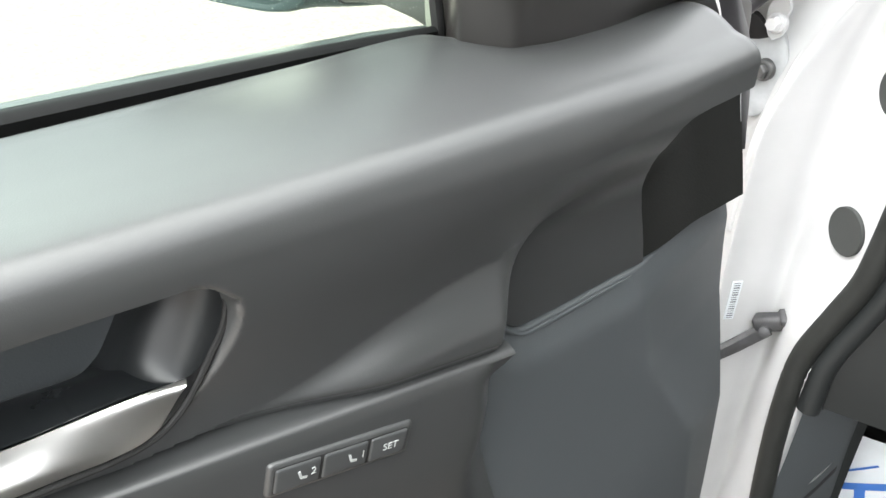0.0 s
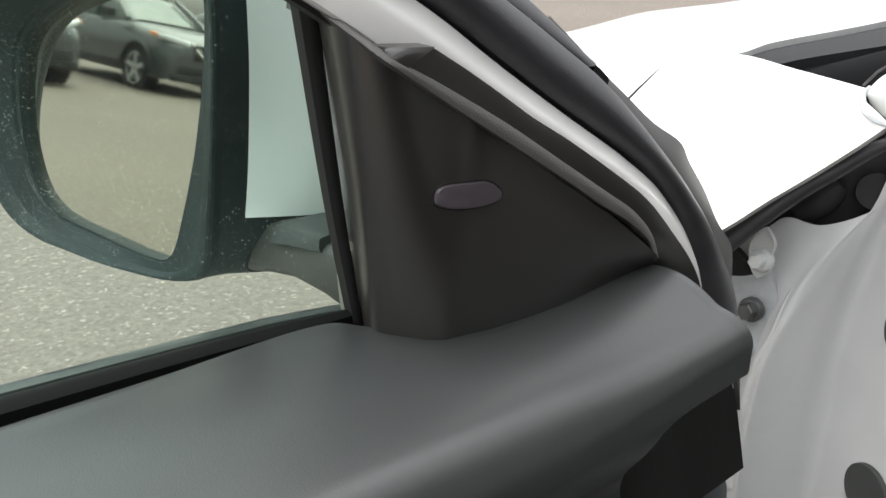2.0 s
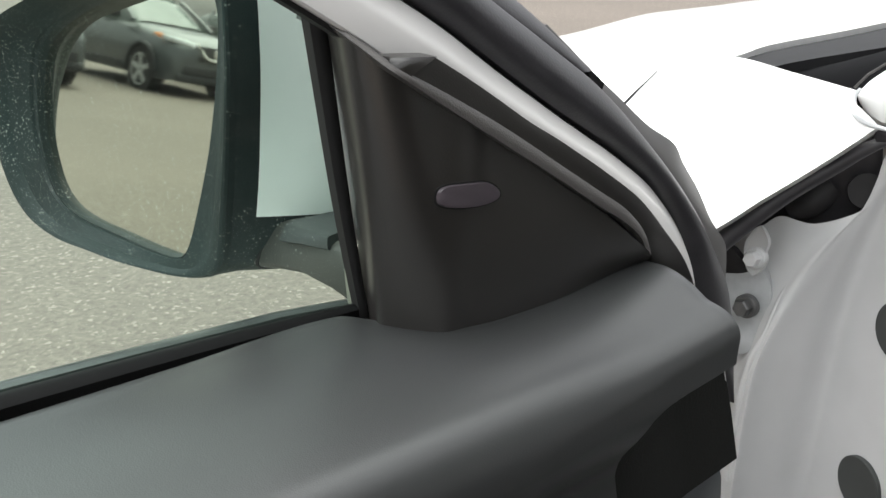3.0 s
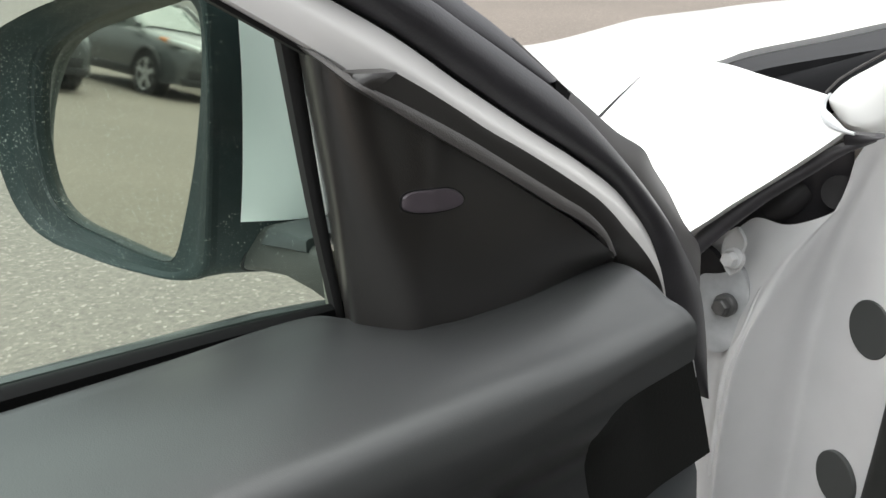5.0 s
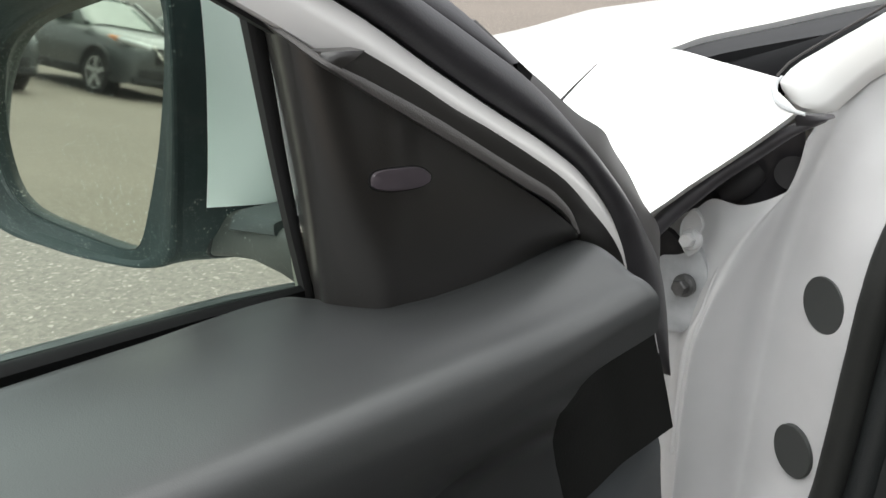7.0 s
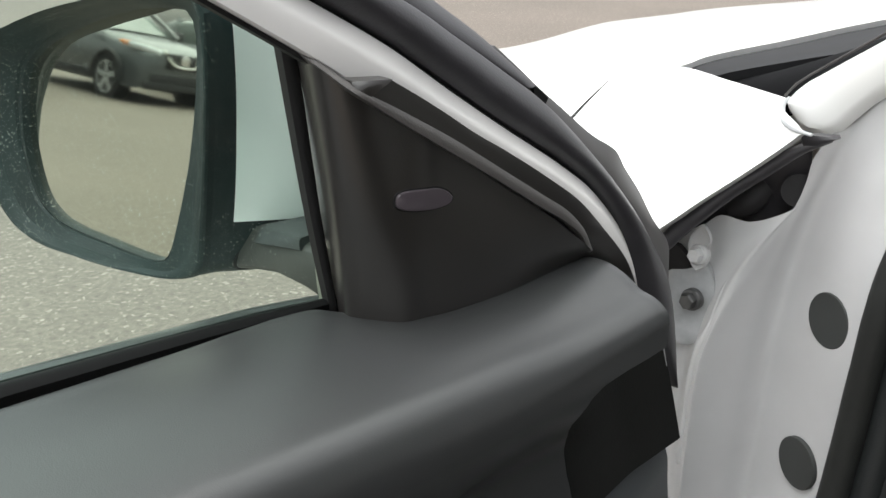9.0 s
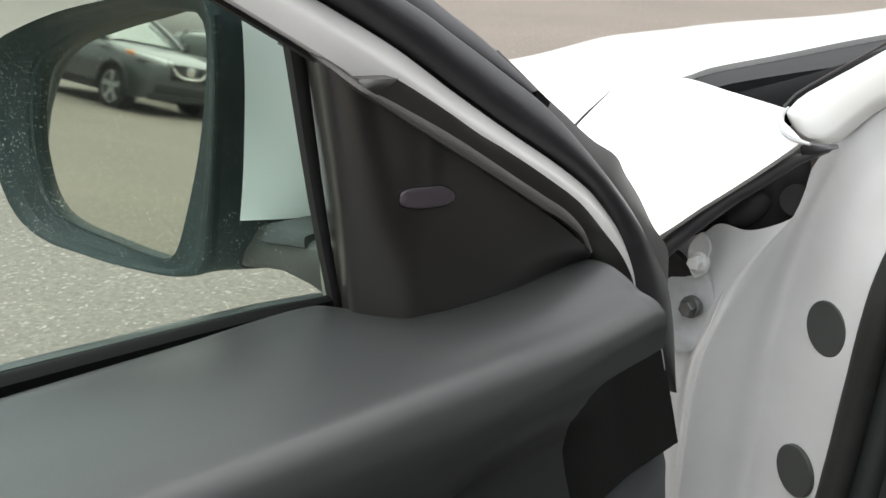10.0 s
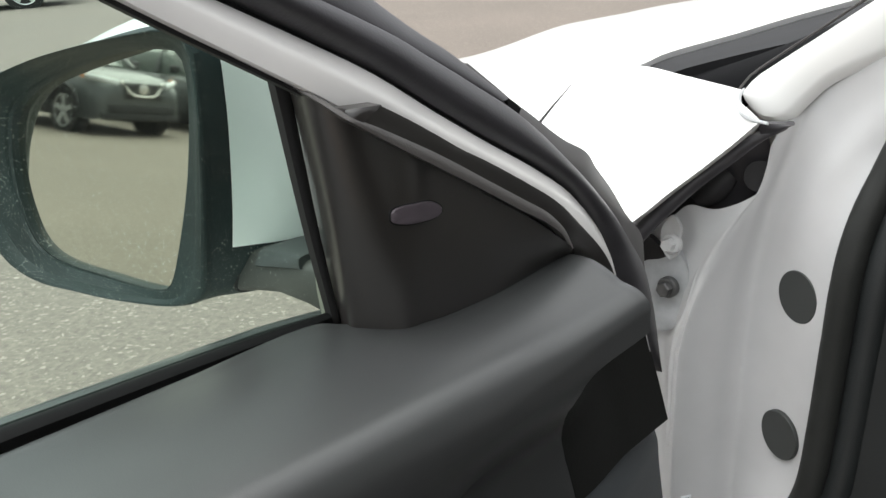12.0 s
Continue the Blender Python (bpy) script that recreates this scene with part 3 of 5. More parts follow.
# window: division bar, belt seals, glass
part("division_bar", ribbon([(-0.013, -0.002, 1.07), (-0.0266, -0.010, 1.13), (-0.0415, -0.019, 1.211)], [(-0.0085, -0.002, 1.069), (-0.0208, -0.010, 1.128), (-0.0338, -0.019, 1.206)], n=20, bulge=0.001, depth=0.006, across=4), RUBBER_DULL, door)
part("inner_belt_seal", ribbon([(-0.8, -0.004, 1.09), (-0.3, -0.004, 1.083), (-0.1, -0.0035, 1.0805), (-0.01, -0.003, 1.078)], [(-0.8, 0.003, 1.0935), (-0.3, 0.003, 1.0865), (-0.1, 0.003, 1.083), (-0.008, 0.003, 1.0785)], n=40, bulge=0.0015, depth=0.02, across=5, out=(0, -0.3, 0.95)), BELT_RUBBER, door)
part("outer_belt_moulding", ribbon([(-0.8, 0.014, 1.0885), (-0.3, 0.014, 1.0825), (-0.05, 0.014, 1.0765), (-0.005, 0.013, 1.073)], [(-0.8, 0.026, 1.0835), (-0.3, 0.026, 1.0785), (-0.05, 0.026, 1.0725), (-0.005, 0.024, 1.069)], n=40, bulge=0.002, depth=0.02, across=5, out=(0, 0.2, 0.97)), BELT_TRIM, door, "satin grey-black belt moulding")
part("belt_edge", ribbon([(-0.8, 0.0262, 1.0842), (-0.3, 0.0262, 1.0792), (-0.16, 0.0262, 1.0757)], [(-0.8, 0.0285, 1.0838), (-0.3, 0.0285, 1.0788), (-0.16, 0.0285, 1.0753)], n=30, bulge=0.0006, depth=0.004, across=3, out=(0, 0.2, 0.97)), CHROME, door)

FRAME_IN = [(-0.46, -0.094, 1.42), (-0.3, -0.074, 1.345), (-0.16, -0.059, 1.276), (-0.092, -0.0525, 1.236), (-0.0583, -0.05, 1.216), (-0.0483, -0.049, 1.21), (-0.0335, -0.047, 1.201), (-0.0252, -0.046, 1.1955), (-0.006, -0.044, 1.1845), (0.027, -0.043, 1.165), (0.064, -0.042, 1.143), (0.097, -0.041, 1.123), (0.122, -0.04, 1.105), (0.145, -0.038, 1.086), (0.168, -0.034, 1.062), (0.188, -0.028, 1.04), (0.2, -0.022, 1.026)]
FRAME_OUT = [(-0.43, -0.086, 1.44), (-0.27, -0.066, 1.353), (-0.12, -0.048, 1.27), (-0.036, -0.038, 1.227), (0.0007, -0.037, 1.2065), (0.0368, -0.034, 1.183), (0.0731, -0.032, 1.16), (0.1208, -0.028, 1.131), (0.157, -0.023, 1.1055), (0.193, -0.019, 1.066), (0.206, -0.019, 1.026)]


def frame_bar():
    """Two-faced painted bar: a nearly upright lower face and an upper face lying back, with a rounded ridge between."""
    rows = []
    for p, q in zip(spline(FRAME_IN, 130), spline(FRAME_OUT, 130)):
        r = [p + Vector((0, 0.006, 0)), p]
        for t, out in ((0.03, 0.0012), (0.15, 0.0022), (0.3, 0.0032), (0.45, 0.0041), (0.53, 0.0043), (0.6, 0.004), (0.7, 0.0031), (0.85, 0.0016), (0.97, 0.0003)):
            r.append(p.lerp(q, t) + Vector((0, -out * 1.15, out * 0.25)))
        rows.append(r + [q, q + Vector((0, 0.006, 0))])
    bm = grid(rows, closed=True)
    cap(bm, rows[0])
    cap(bm, rows[-1])
    return bm


part("window_frame", frame_bar(), FRAME_PAINT, door, "pale painted metal window frame")
GLASS_RUN = FRAME_IN[:9]
part("outer_corner", ribbon([(-0.0115, 0.006, 1.104), (-0.0118, 0.006, 1.096), (-0.0117, 0.006, 1.086), (-0.0102, 0.006, 1.068)], [(-0.005, 0.006, 1.104), (-0.005, 0.006, 1.096), (-0.004, 0.006, 1.086), (-0.002, 0.006, 1.066)], n=20, bulge=0.001, depth=0.008, across=4), CORNER_GREY, door, "pale grey outer corner panel")
part("glass_run", ribbon([tuple(Vector(p) + Vector((-0.0008, 0.003, -0.0016))) for p in GLASS_RUN], [tuple(Vector(p) + Vector((0.003, 0.003, 0.006))) for p in GLASS_RUN], n=60, depth=0.007, across=3, back=(0, 1, 0)), RUBBER_DULL, door)
SEAL_IN = [(-0.427, -0.086, 1.441), (-0.266, -0.066, 1.355), (-0.116, -0.048, 1.272), (-0.034, -0.038, 1.2285), (0.0029, -0.036, 1.208), (0.0379, -0.033, 1.1855), (0.0731, -0.031, 1.163), (0.1211, -0.027, 1.1345), (0.156, -0.023, 1.109), (0.191, -0.019, 1.07), (0.207, -0.018, 1.034), (0.227, -0.016, 0.983), (0.275, -0.004, 0.927)]
SEAL_OUT = [(-0.382, -0.084, 1.45), (-0.222, -0.064, 1.352), (-0.077, -0.044, 1.268), (0.005, -0.034, 1.228), (0.023, -0.031, 1.219), (0.042, -0.028, 1.208), (0.061, -0.026, 1.197), (0.081, -0.024, 1.185), (0.104, -0.022, 1.171), (0.127, -0.019, 1.155), (0.153, -0.016, 1.134), (0.182, -0.013, 1.108), (0.209, -0.011, 1.081), (0.235, -0.009, 1.051), (0.259, -0.007, 1.018), (0.272, -0.006, 0.98), (0.277, -0.006, 0.929)]
part("door_weatherstrip", ribbon(SEAL_IN, SEAL_OUT, n=110, bulge=0.009, depth=0.02, across=12), RUBBER, door, "thick rounded black rubber seal")
part("drip_seal", ribbon([(-0.378, -0.077, 1.45), (-0.224, -0.057, 1.355), (-0.079, -0.036, 1.27), (0.002, -0.027, 1.229), (0.04, -0.022, 1.208), (0.1, -0.016, 1.174)],
                         [(-0.33, -0.05, 1.46), (-0.175, -0.03, 1.36), (-0.03, -0.01, 1.275), (0.052, 0.0, 1.221), (0.082, 0.0, 1.202), (0.122, 0.0, 1.173)], n=60, bulge=0.006, depth=0.012, across=8), RUBBER, door)
FLAP_OUT = [(0.094, 0.0, 1.195), (0.115, 0.002, 1.18), (0.133, 0.004, 1.167), (0.153, 0.005, 1.153), (0.181, 0.006, 1.133), (0.203, 0.007, 1.121), (0.211, 0.008, 1.115), (0.219, 0.009, 1.105), (0.241, 0.012, 1.083), (0.265, 0.016, 1.056), (0.291, 0.02, 1.031), (0.31, 0.03, 1.0)]
FLAP_IN = [(0.072, -0.011, 1.192), (0.091, -0.01, 1.178), (0.11, -0.009, 1.166), (0.132, -0.008, 1.15), (0.164, -0.007, 1.126), (0.179, -0.006, 1.115), (0.188, -0.005, 1.108), (0.196, -0.004, 1.1), (0.217, -0.003, 1.076), (0.24, -0.001, 1.05), (0.26, 0.001, 1.026), (0.268, 0.001, 0.979)]
part("outer_flap", ribbon(FLAP_IN, FLAP_OUT, n=70, bulge=0.0015, depth=0.005, across=6), FLAP, door, "thin grey rubber flap")
part("seal_notch", ribbon([(0.117, -0.007, 1.173), (0.1235, -0.007, 1.1685), (0.129, -0.007, 1.164)], [(0.119, -0.006, 1.167), (0.1235, -0.006, 1.1635), (0.128, -0.006, 1.16)], n=10, depth=0.004, across=3, back=(0, 1, 0)), RUBBER_DULL, door)
part("seal_channel", ribbon([tuple(Vector(p) + Vector((-0.006, 0.007, -0.004))) for p in FRAME_OUT], [tuple(Vector(p) + Vector((0.006, 0.007, 0.004))) for p in SEAL_IN[:11]], n=80, depth=0.004, across=3, back=(0, 1, 0)), RUBBER_DULL, door)


def pane_bm():
    """The raised side window, cut along the frame and the division bar."""
    w = lambda z: 0.009 - 0.128 * (z - 1.076)
    rows = []
    for p in spline(FRAME_IN[:7], 40):
        t = smooth(-0.12, -0.026, p.x)
        lowx = mix(p.x, 0.002, t)
        rows.append([Vector((mix(lowx, p.x, k / 6), w(mix(1.05, p.z + 0.004, k / 6)), mix(1.05, p.z + 0.004, k / 6))) for k in range(7)])
    return grid(rows)


pane = part("window_glass", pane_bm(), GLASS, door, "green-tinted side window")
pane.visible_shadow = False


def outer_skin():
    """Painted outer panel, folded round the hinge edge behind the trim."""
    rows = []
    for k in range(17):
        z = mix(0.25, 1.056, k / 16)
        belly = 0.075 + 0.03 * math.sin(math.pi * (z - 0.2) / 1.0) - 0.055 * smooth(0.95, 1.07, z)
        front = 0.262 - 0.07 * smooth(0.9, 1.0, z)
        r = [Vector((mix(-0.8, front, i / 10), belly, z)) for i in range(11)]
        r.append(Vector((front + 0.002, belly - 0.02, z)))
        r.append(Vector((front - 0.004, -0.012 + 0.02 * smooth(0.88, 0.96, z), z)))
        r.insert(0, Vector((-0.8, -0.06, z)))
        rows.append(r)
    return grid(rows)


part("outer_skin", outer_skin(), WHITE, door, "white painted outer door skin")

# ---- inner door handle in its pocket ----
def pocket_line(scale, w, n=80):
    c = Vector((-0.27, 0, 1.017))
    pts = spline([(u, 0, z) for u, z in POCKET[::10] + POCKET[:1]], n + 1)[:-1]
    return [Vector((c.x + (p.x - c.x) * (1 + (scale - 1) * 0.45), w, c.z + (p.z - c.z) * scale)) for p in pts]


def pocket_cup():
    """Dark bowl behind the release lever."""
    rows = [pocket_line(1.12, -0.078), pocket_line(1.03, -0.078), pocket_line(0.93, -0.077), pocket_line(0.84, -0.068), pocket_line(0.7, -0.062), pocket_line(0.3, -0.06)]
    bm = grid(rows, closed=True)
    cap(bm, rows[-1])
    return bm


part("handle_pocket", pocket_cup(), LOWER_TRIM, door, "satin black pocket round the door handle")
GRIP_IN = [(-0.197, -0.072, 1.046), (-0.204, -0.074, 1.035), (-0.211, -0.075, 1.024), (-0.2225, -0.0755, 1.006), (-0.229, -0.0775, 0.9985), (-0.237, -0.081, 0.997), (-0.256, -0.0845, 1.0005), (-0.276, -0.086, 1.003), (-0.34, -0.086, 1.011)]
GRIP_OUT = [(-0.1815, -0.092, 1.047), (-0.1815, -0.094, 1.036), (-0.183, -0.095, 1.026), (-0.1905, -0.0965, 1.0125), (-0.201, -0.097, 1.003), (-0.225, -0.0962, 1.0045), (-0.25, -0.0962, 1.0045), (-0.272, -0.0962, 1.0045), (-0.34, -0.0962, 1.012)]
part("handle_bezel", ribbon(GRIP_IN, GRIP_OUT, n=60, bulge=0.0045, depth=0.016, across=12, out=(-0.4, -0.9, 0.1), back=(0, 1, 0)), PIANO, door, "glossy black curved grip of the door handle")
CHROME_LINES = [[(-0.2025, -0.0972, 1.0025), (-0.231, -0.0972, 1.0035), (-0.252, -0.0972, 1.0035), (-0.272, -0.0972, 1.0035), (-0.34, -0.0972, 1.011)],
                [(-0.2035, -0.1, 1.0018), (-0.232, -0.0995, 1.0005), (-0.253, -0.1, 0.999), (-0.273, -0.1005, 0.998), (-0.34, -0.1005, 1.006)],
                [(-0.2045, -0.1005, 1.001), (-0.217, -0.1025, 0.9925), (-0.236, -0.104, 0.9905), (-0.274, -0.105, 0.993), (-0.34, -0.105, 1.0)],
                [(-0.2055, -0.0985, 1.0), (-0.2125, -0.1015, 0.993), (-0.2215, -0.104, 0.987), (-0.236, -0.1055, 0.986), (-0.256, -0.106, 0.9875), (-0.276, -0.1065, 0.989), (-0.34, -0.1065, 0.996)]]


def chrome_lever():
    """Two-faced bright strip under the grip, pointed at its free end."""
    lines = [spline(c, 50) for c in CHROME_LINES]
    rows = []
    for four in zip(*lines):
        r = by_index(list(four), 16)
        rows.append([r[0] + Vector((0, 0.005, -0.004))] + r + [r[-1] + Vector((0, 0.012, -0.001))])
    bm = grid(rows, closed=True)
    cap(bm, rows[0])
    return bm


part("chrome_lever", chrome_lever(), CHROME, door, "bright chrome strip along the handle")


groove = [(-0.1805, -0.0935, 1.046), (-0.1805, -0.095, 1.034), (-0.184, -0.0965, 1.021), (-0.192, -0.0975, 1.0085), (-0.2, -0.0985, 0.9975), (-0.2085, -0.1, 0.989), (-0.22, -0.102, 0.9835), (-0.236, -0.1035, 0.9825), (-0.256, -0.1045, 0.984), (-0.276, -0.105, 0.9855), (-0.34, -0.105, 0.9925)]
part("handle_groove", sweep(groove, 0.0016, n=70, sides=8), RUBBER_DULL, door)


# seat memory switches
SWITCH_TILT = math.degrees(math.atan2(-0.0148, 0.0715))


def on_switch(du, dz, lift=0.0):
    """A place on the sloping switch row, along it and across it."""
    a = radians(SWITCH_TILT)
    u, z = -0.1405 + du * math.cos(a) - dz * math.sin(a), 0.9248 + du * math.sin(a) + dz * math.cos(a)
    return Matrix.Translation((u, switch_w(u, z) - lift, z)) @ pose(0, 0, 0, 90, 0, 0) @ pose(0, 0, 0, 0, 0, SWITCH_TILT)


tray = part("memory_switch", rounded_box((0.0795, 0.0205, 0.006), on_switch(0, 0, -0.0005), 0.003, 3), SOFT_TRIM, door, "row of three seat memory buttons")
part("switch_gap", rounded_box((0.075, 0.0165, 0.004), on_switch(0, 0, 0.0008), 0.0018, 2), RUBBER_DULL, tray)
for du, width in ((-0.0245, 0.0235), (0.001, 0.0245), (0.0255, 0.0215)):
    part("button", rounded_box((width, 0.0145, 0.005), on_switch(du, 0, 0.0012), 0.0016, 3), BUTTON, tray)


def lettering(body, m, size):
    """Printed characters as a flat mesh."""
    cu = bpy.data.curves.new("lettering", "FONT")
    cu.body, cu.size, cu.align_x, cu.align_y, cu.extrude = body, size, "CENTER", "CENTER", 0.00015
    ob = bpy.data.objects.new("lettering", cu)
    me = bpy.data.meshes.new_from_object(ob)
    bpy.data.objects.remove(ob)
    bm = bmesh.new()
    bm.from_mesh(me)
    bmesh.ops.transform(bm, matrix=m, verts=bm.verts)
    return bm


part("set_lettering", lettering("SET", on_switch(0.0265, 0, 0.0039), 0.0058), INK_WHITE, tray)
for du, digit in ((-0.0205, "2"), (0.0065, "1")):
    part("digit", lettering(digit, on_switch(du + 0.004, 0.0006, 0.0039), 0.006), INK_WHITE, tray)
    icon = rounded_box((0.0036, 0.0016, 0.0004), on_switch(du - 0.001, -0.0016, 0.0038) @ pose(0, 0, 0, 0, 0, -10), 0.0001, 1)
    back = rounded_box((0.0014, 0.0042, 0.0004), on_switch(du - 0.0032, 0.0008, 0.0038) @ pose(0, 0, 0, 0, 0, 20), 0.0001, 1)
    tmp = bpy.data.meshes.new("icon")
    back.to_mesh(tmp)
    icon.from_mesh(tmp)
    back.free()
    part("seat_icon", icon, INK_WHITE, tray)


# ---- the door mirror ----
MIRROR_AT, MIRROR_TURN, GLASS_TILT = Vector((-0.22, 0.51, 1.068)), radians(25), radians(7.15)
s_axis = Vector((-math.cos(MIRROR_TURN), math.sin(MIRROR_TURN), 0))
d_axis = Vector((math.sin(MIRROR_TURN), math.cos(MIRROR_TURN), 0))
TO_DOOR = DOOR.inverted() @ Matrix.Translation(MIRROR_AT) @ Matrix((s_axis, Vector((0, 0, 1)), d_axis)).transposed().to_4x4()
GLASS_LINE = [(0.188, 0.060), (0.181, 0.086), (0.153, 0.106), (0.092, 0.127), (0.033, 0.140), (-0.010, 0.143), (-0.028, 0.141), (-0.0345, 0.128), (-0.0335, 0.100), (-0.027, 0.065),
              (-0.015, 0.025), (-0.004, 0.001), (0.011, -0.005), (0.072, -0.009), (0.137, -0.010), (0.167, 0.001), (0.185, 0.032)]
RIM_LINE = [(0.228, 0.060), (0.212, 0.09), (0.185, 0.110), (0.139, 0.124), (0.084, 0.137), (0.032, 0.147), (-0.013, 0.154), (-0.045, 0.157), (-0.062, 0.150), (-0.063, 0.118), (-0.056, 0.075),
            (-0.047, 0.035), (-0.036, 0.0), (-0.010, -0.012), (0.037, -0.018), (0.088, -0.022), (0.145, -0.028), (0.190, -0.024), (0.215, -0.008), (0.230, 0.028)]
HUB = Vector((0.07, 0.068, 0))


def by_angle(line, n=96):
    """The closed outline as n points at even angles round the hub."""
    c = spline([(*p, 0) for p in line + line[:1]], 400)
    ang = [math.atan2(p.y - HUB.y, p.x - HUB.x) % (2 * math.pi) for p in c]
    rad = [(p - HUB).length for p in c]
    order = sorted(range(400), key=lambda i: ang[i])
    a, r = [ang[i] for i in order], [rad[i] for i in order]
    a, r = [a[-1] - 2 * math.pi] + a + [a[0] + 2 * math.pi], [r[-1]] + r + [r[0]]
    out = []
    for k in range(n):
        q = float(np.interp(2 * math.pi * k / n, a, r))
        out.append(HUB + Vector((q * math.cos(2 * math.pi * k / n), q * math.sin(2 * math.pi * k / n), 0)))
    return out


g_line, r_line = by_angle(GLASS_LINE), by_angle(RIM_LINE)


TILT_GLASS = Matrix.Translation(HUB) @ Matrix.Rotation(GLASS_TILT, 4, "X") @ Matrix.Translation(-HUB)


def ring(line, scale, d):
    return [TO_DOOR @ TILT_GLASS @ (HUB + (p - HUB) * scale + Vector((0, 0, d))) for p in line]


def between(t, d):
    """Points part of the way from the tilted glass to the rim; the rim stands less proud beside the door."""
    return [TO_DOOR @ ((TILT_GLASS @ p).lerp(q, t) + Vector((0, 0, d * (mix(0.3, 1.0, smooth(-0.05, 0.09, q.x)) if d < 0 else 1.0)))) for p, q in zip(g_line, r_line)]


bezel_rows = [ring(g_line, 0.999, 0.03), ring(g_line, 1.0, 0.006), ring(g_line, 1.01, 0.002), between(0.13, 0.0012), between(0.16, -0.001), between(0.4, -0.0055), between(0.6, -0.0098), between(0.64, -0.0118),
              between(0.8, -0.0172), between(0.92, -0.0195), between(0.97, -0.0178), between(1.0, -0.013), between(1.0, 0.0)]
mirror = part("side_mirror", grid(bezel_rows, closed=True), MIRROR_BLACK, door, "dusty black mirror housing rim", sharp=24)


def shell(part_of):
    """The housing behind the rim: the painted cap above, the black skirt below."""
    scales = [(1.0, 0.0), (1.0, 0.012), (1.0, 0.03), (0.99, 0.05), (0.95, 0.075), (0.85, 0.1), (0.6, 0.122), (0.2, 0.13)]
    root = Vector((-0.05, 0.085, 0))
    crown = lambda p, d: Vector((-0.035 * smooth(0.0, 0.06, d) * smooth(0.15, 0.03, p.y) * smooth(0.02, -0.02, p.x), 0.018 * smooth(0.0, 0.05, d) * smooth(0.02, 0.07, p.y - root.y), d))
    rows = [[TO_DOOR @ (root + (p - root) * s + crown(p, d)) for p in r_line] for s, d in scales]
    bm = bmesh.new()
    vs = [[bm.verts.new(p) for p in r] for r in rows]
    for j, (a, b) in enumerate(zip(vs, vs[1:])):
        for i in range(96):
            k = (i + 1) % 96
            h = 0.5 * (r_line[i].y + r_line[k].y)
            high = h > 0.026
            white = high and j >= 1
            if white == (part_of == "cap"):
                bm.faces.new((a[i], a[k], b[k], b[i]))
    bmesh.ops.delete(bm, geom=[v for v in bm.verts if not v.link_faces], context="VERTS")
    return bm


part("mirror_cap", shell("cap"), WHITE, mirror, "white painted mirror cap")
part("mirror_skirt", shell("skirt"), MIRROR_BLACK, mirror)


def mirror_glass():
    bm = bmesh.new()
    front = [bm.verts.new(TO_DOOR @ TILT_GLASS @ (HUB + (p - HUB) * 1.0 + Vector((0, 0, 0.007)))) for p in g_line]
    bm.faces.new(front)
    return bm


part("mirror_glass", mirror_glass(), MIRROR, mirror, "mirror glass with water spots")
# foot between mirror and door: a jointed arm, boxy in section and leaning
def foot_section(w, u0, u1, z0, z1, lean=0.0, n=28):
    c, out = Vector(((u0 + u1) / 2, w, (z0 + z1) / 2)), []
    for k in range(n):
        a = 2 * math.pi * k / n
        x, y = math.cos(a), math.sin(a)
        h = abs(y) ** 0.3 * (1 if y > 0 else -1)
        out.append(c + Vector(((u1 - u0) / 2 * abs(x) ** 0.3 * (1 if x > 0 else -1) + lean * h, 0, (z1 - z0) / 2 * h)))
    return out


def mirror_foot(secs):
    rows = [foot_section(*q) for q in secs]
    bm = grid(rows, closed=True)
    cap(bm, rows[0])
    cap(bm, rows[-1])
    return bm


part("mirror_foot", mirror_foot([(0.1, -0.0165, 0.05, 1.0645, 1.094, 0.006), (0.092, -0.0165, 0.052, 1.0655, 1.0945, 0.006), (0.075, -0.0145, 0.055, 1.07, 1.096, 0.005), (0.055, -0.0125, 0.06, 1.073, 1.098, 0.002), (0.03, -0.0105, 0.07, 1.0715, 1.1), (0.008, -0.006, 0.07, 1.066, 1.1)]),
     FOOT_GREY, mirror, "dusty dark mirror foot")
part("foot_joint", mirror_foot([(0.093, -0.0172, 0.051, 1.0645, 1.0955, 0.006), (0.0905, -0.017, 0.052, 1.065, 1.0955, 0.006)]), RUBBER_DULL, mirror)
part("foot_collar", mirror_foot([(0.07, -0.0155, 0.0555, 1.087, 1.098, 0.003), (0.05, -0.0135, 0.0605, 1.091, 1.1005, 0.002), (0.03, -0.0115, 0.066, 1.094, 1.103)]), FOOT_TOP, mirror)

# ---- the white car's body round the door opening; its length runs a little askew to the axes ----
car = thing("white_car", pose(0, 0, 0), "white car body with open door frame, wing and bonnet", "car")


ASKEW = Matrix.Translation((0.05, 0.75, 0)) @ Matrix.Rotation(radians(12), 4, "Z") @ Matrix.Translation((-0.05, -0.75, 0))


def askew(bm):
    bmesh.ops.transform(bm, matrix=ASKEW, verts=bm.verts)
    return bm


def bonnet_z(x, y):
    z = 1.108 + (0.18 if x > 0 else 0.12) * x - 0.05 * x * x - (0.085 - 0.06 * max(min(x, 0.6), -0.4)) * max(0.0, y - 1.0) ** 2
    z -= 0.9 * max(0.0, -0.28 - x) ** 2 + 0.7 * max(0.0, y - 1.95) ** 2
    z += (0.028 * smooth(-0.27, -0.1, x) - 0.018 * smooth(0.0, 0.3, x)) * smooth(1.2, 1.8, y)
    return z


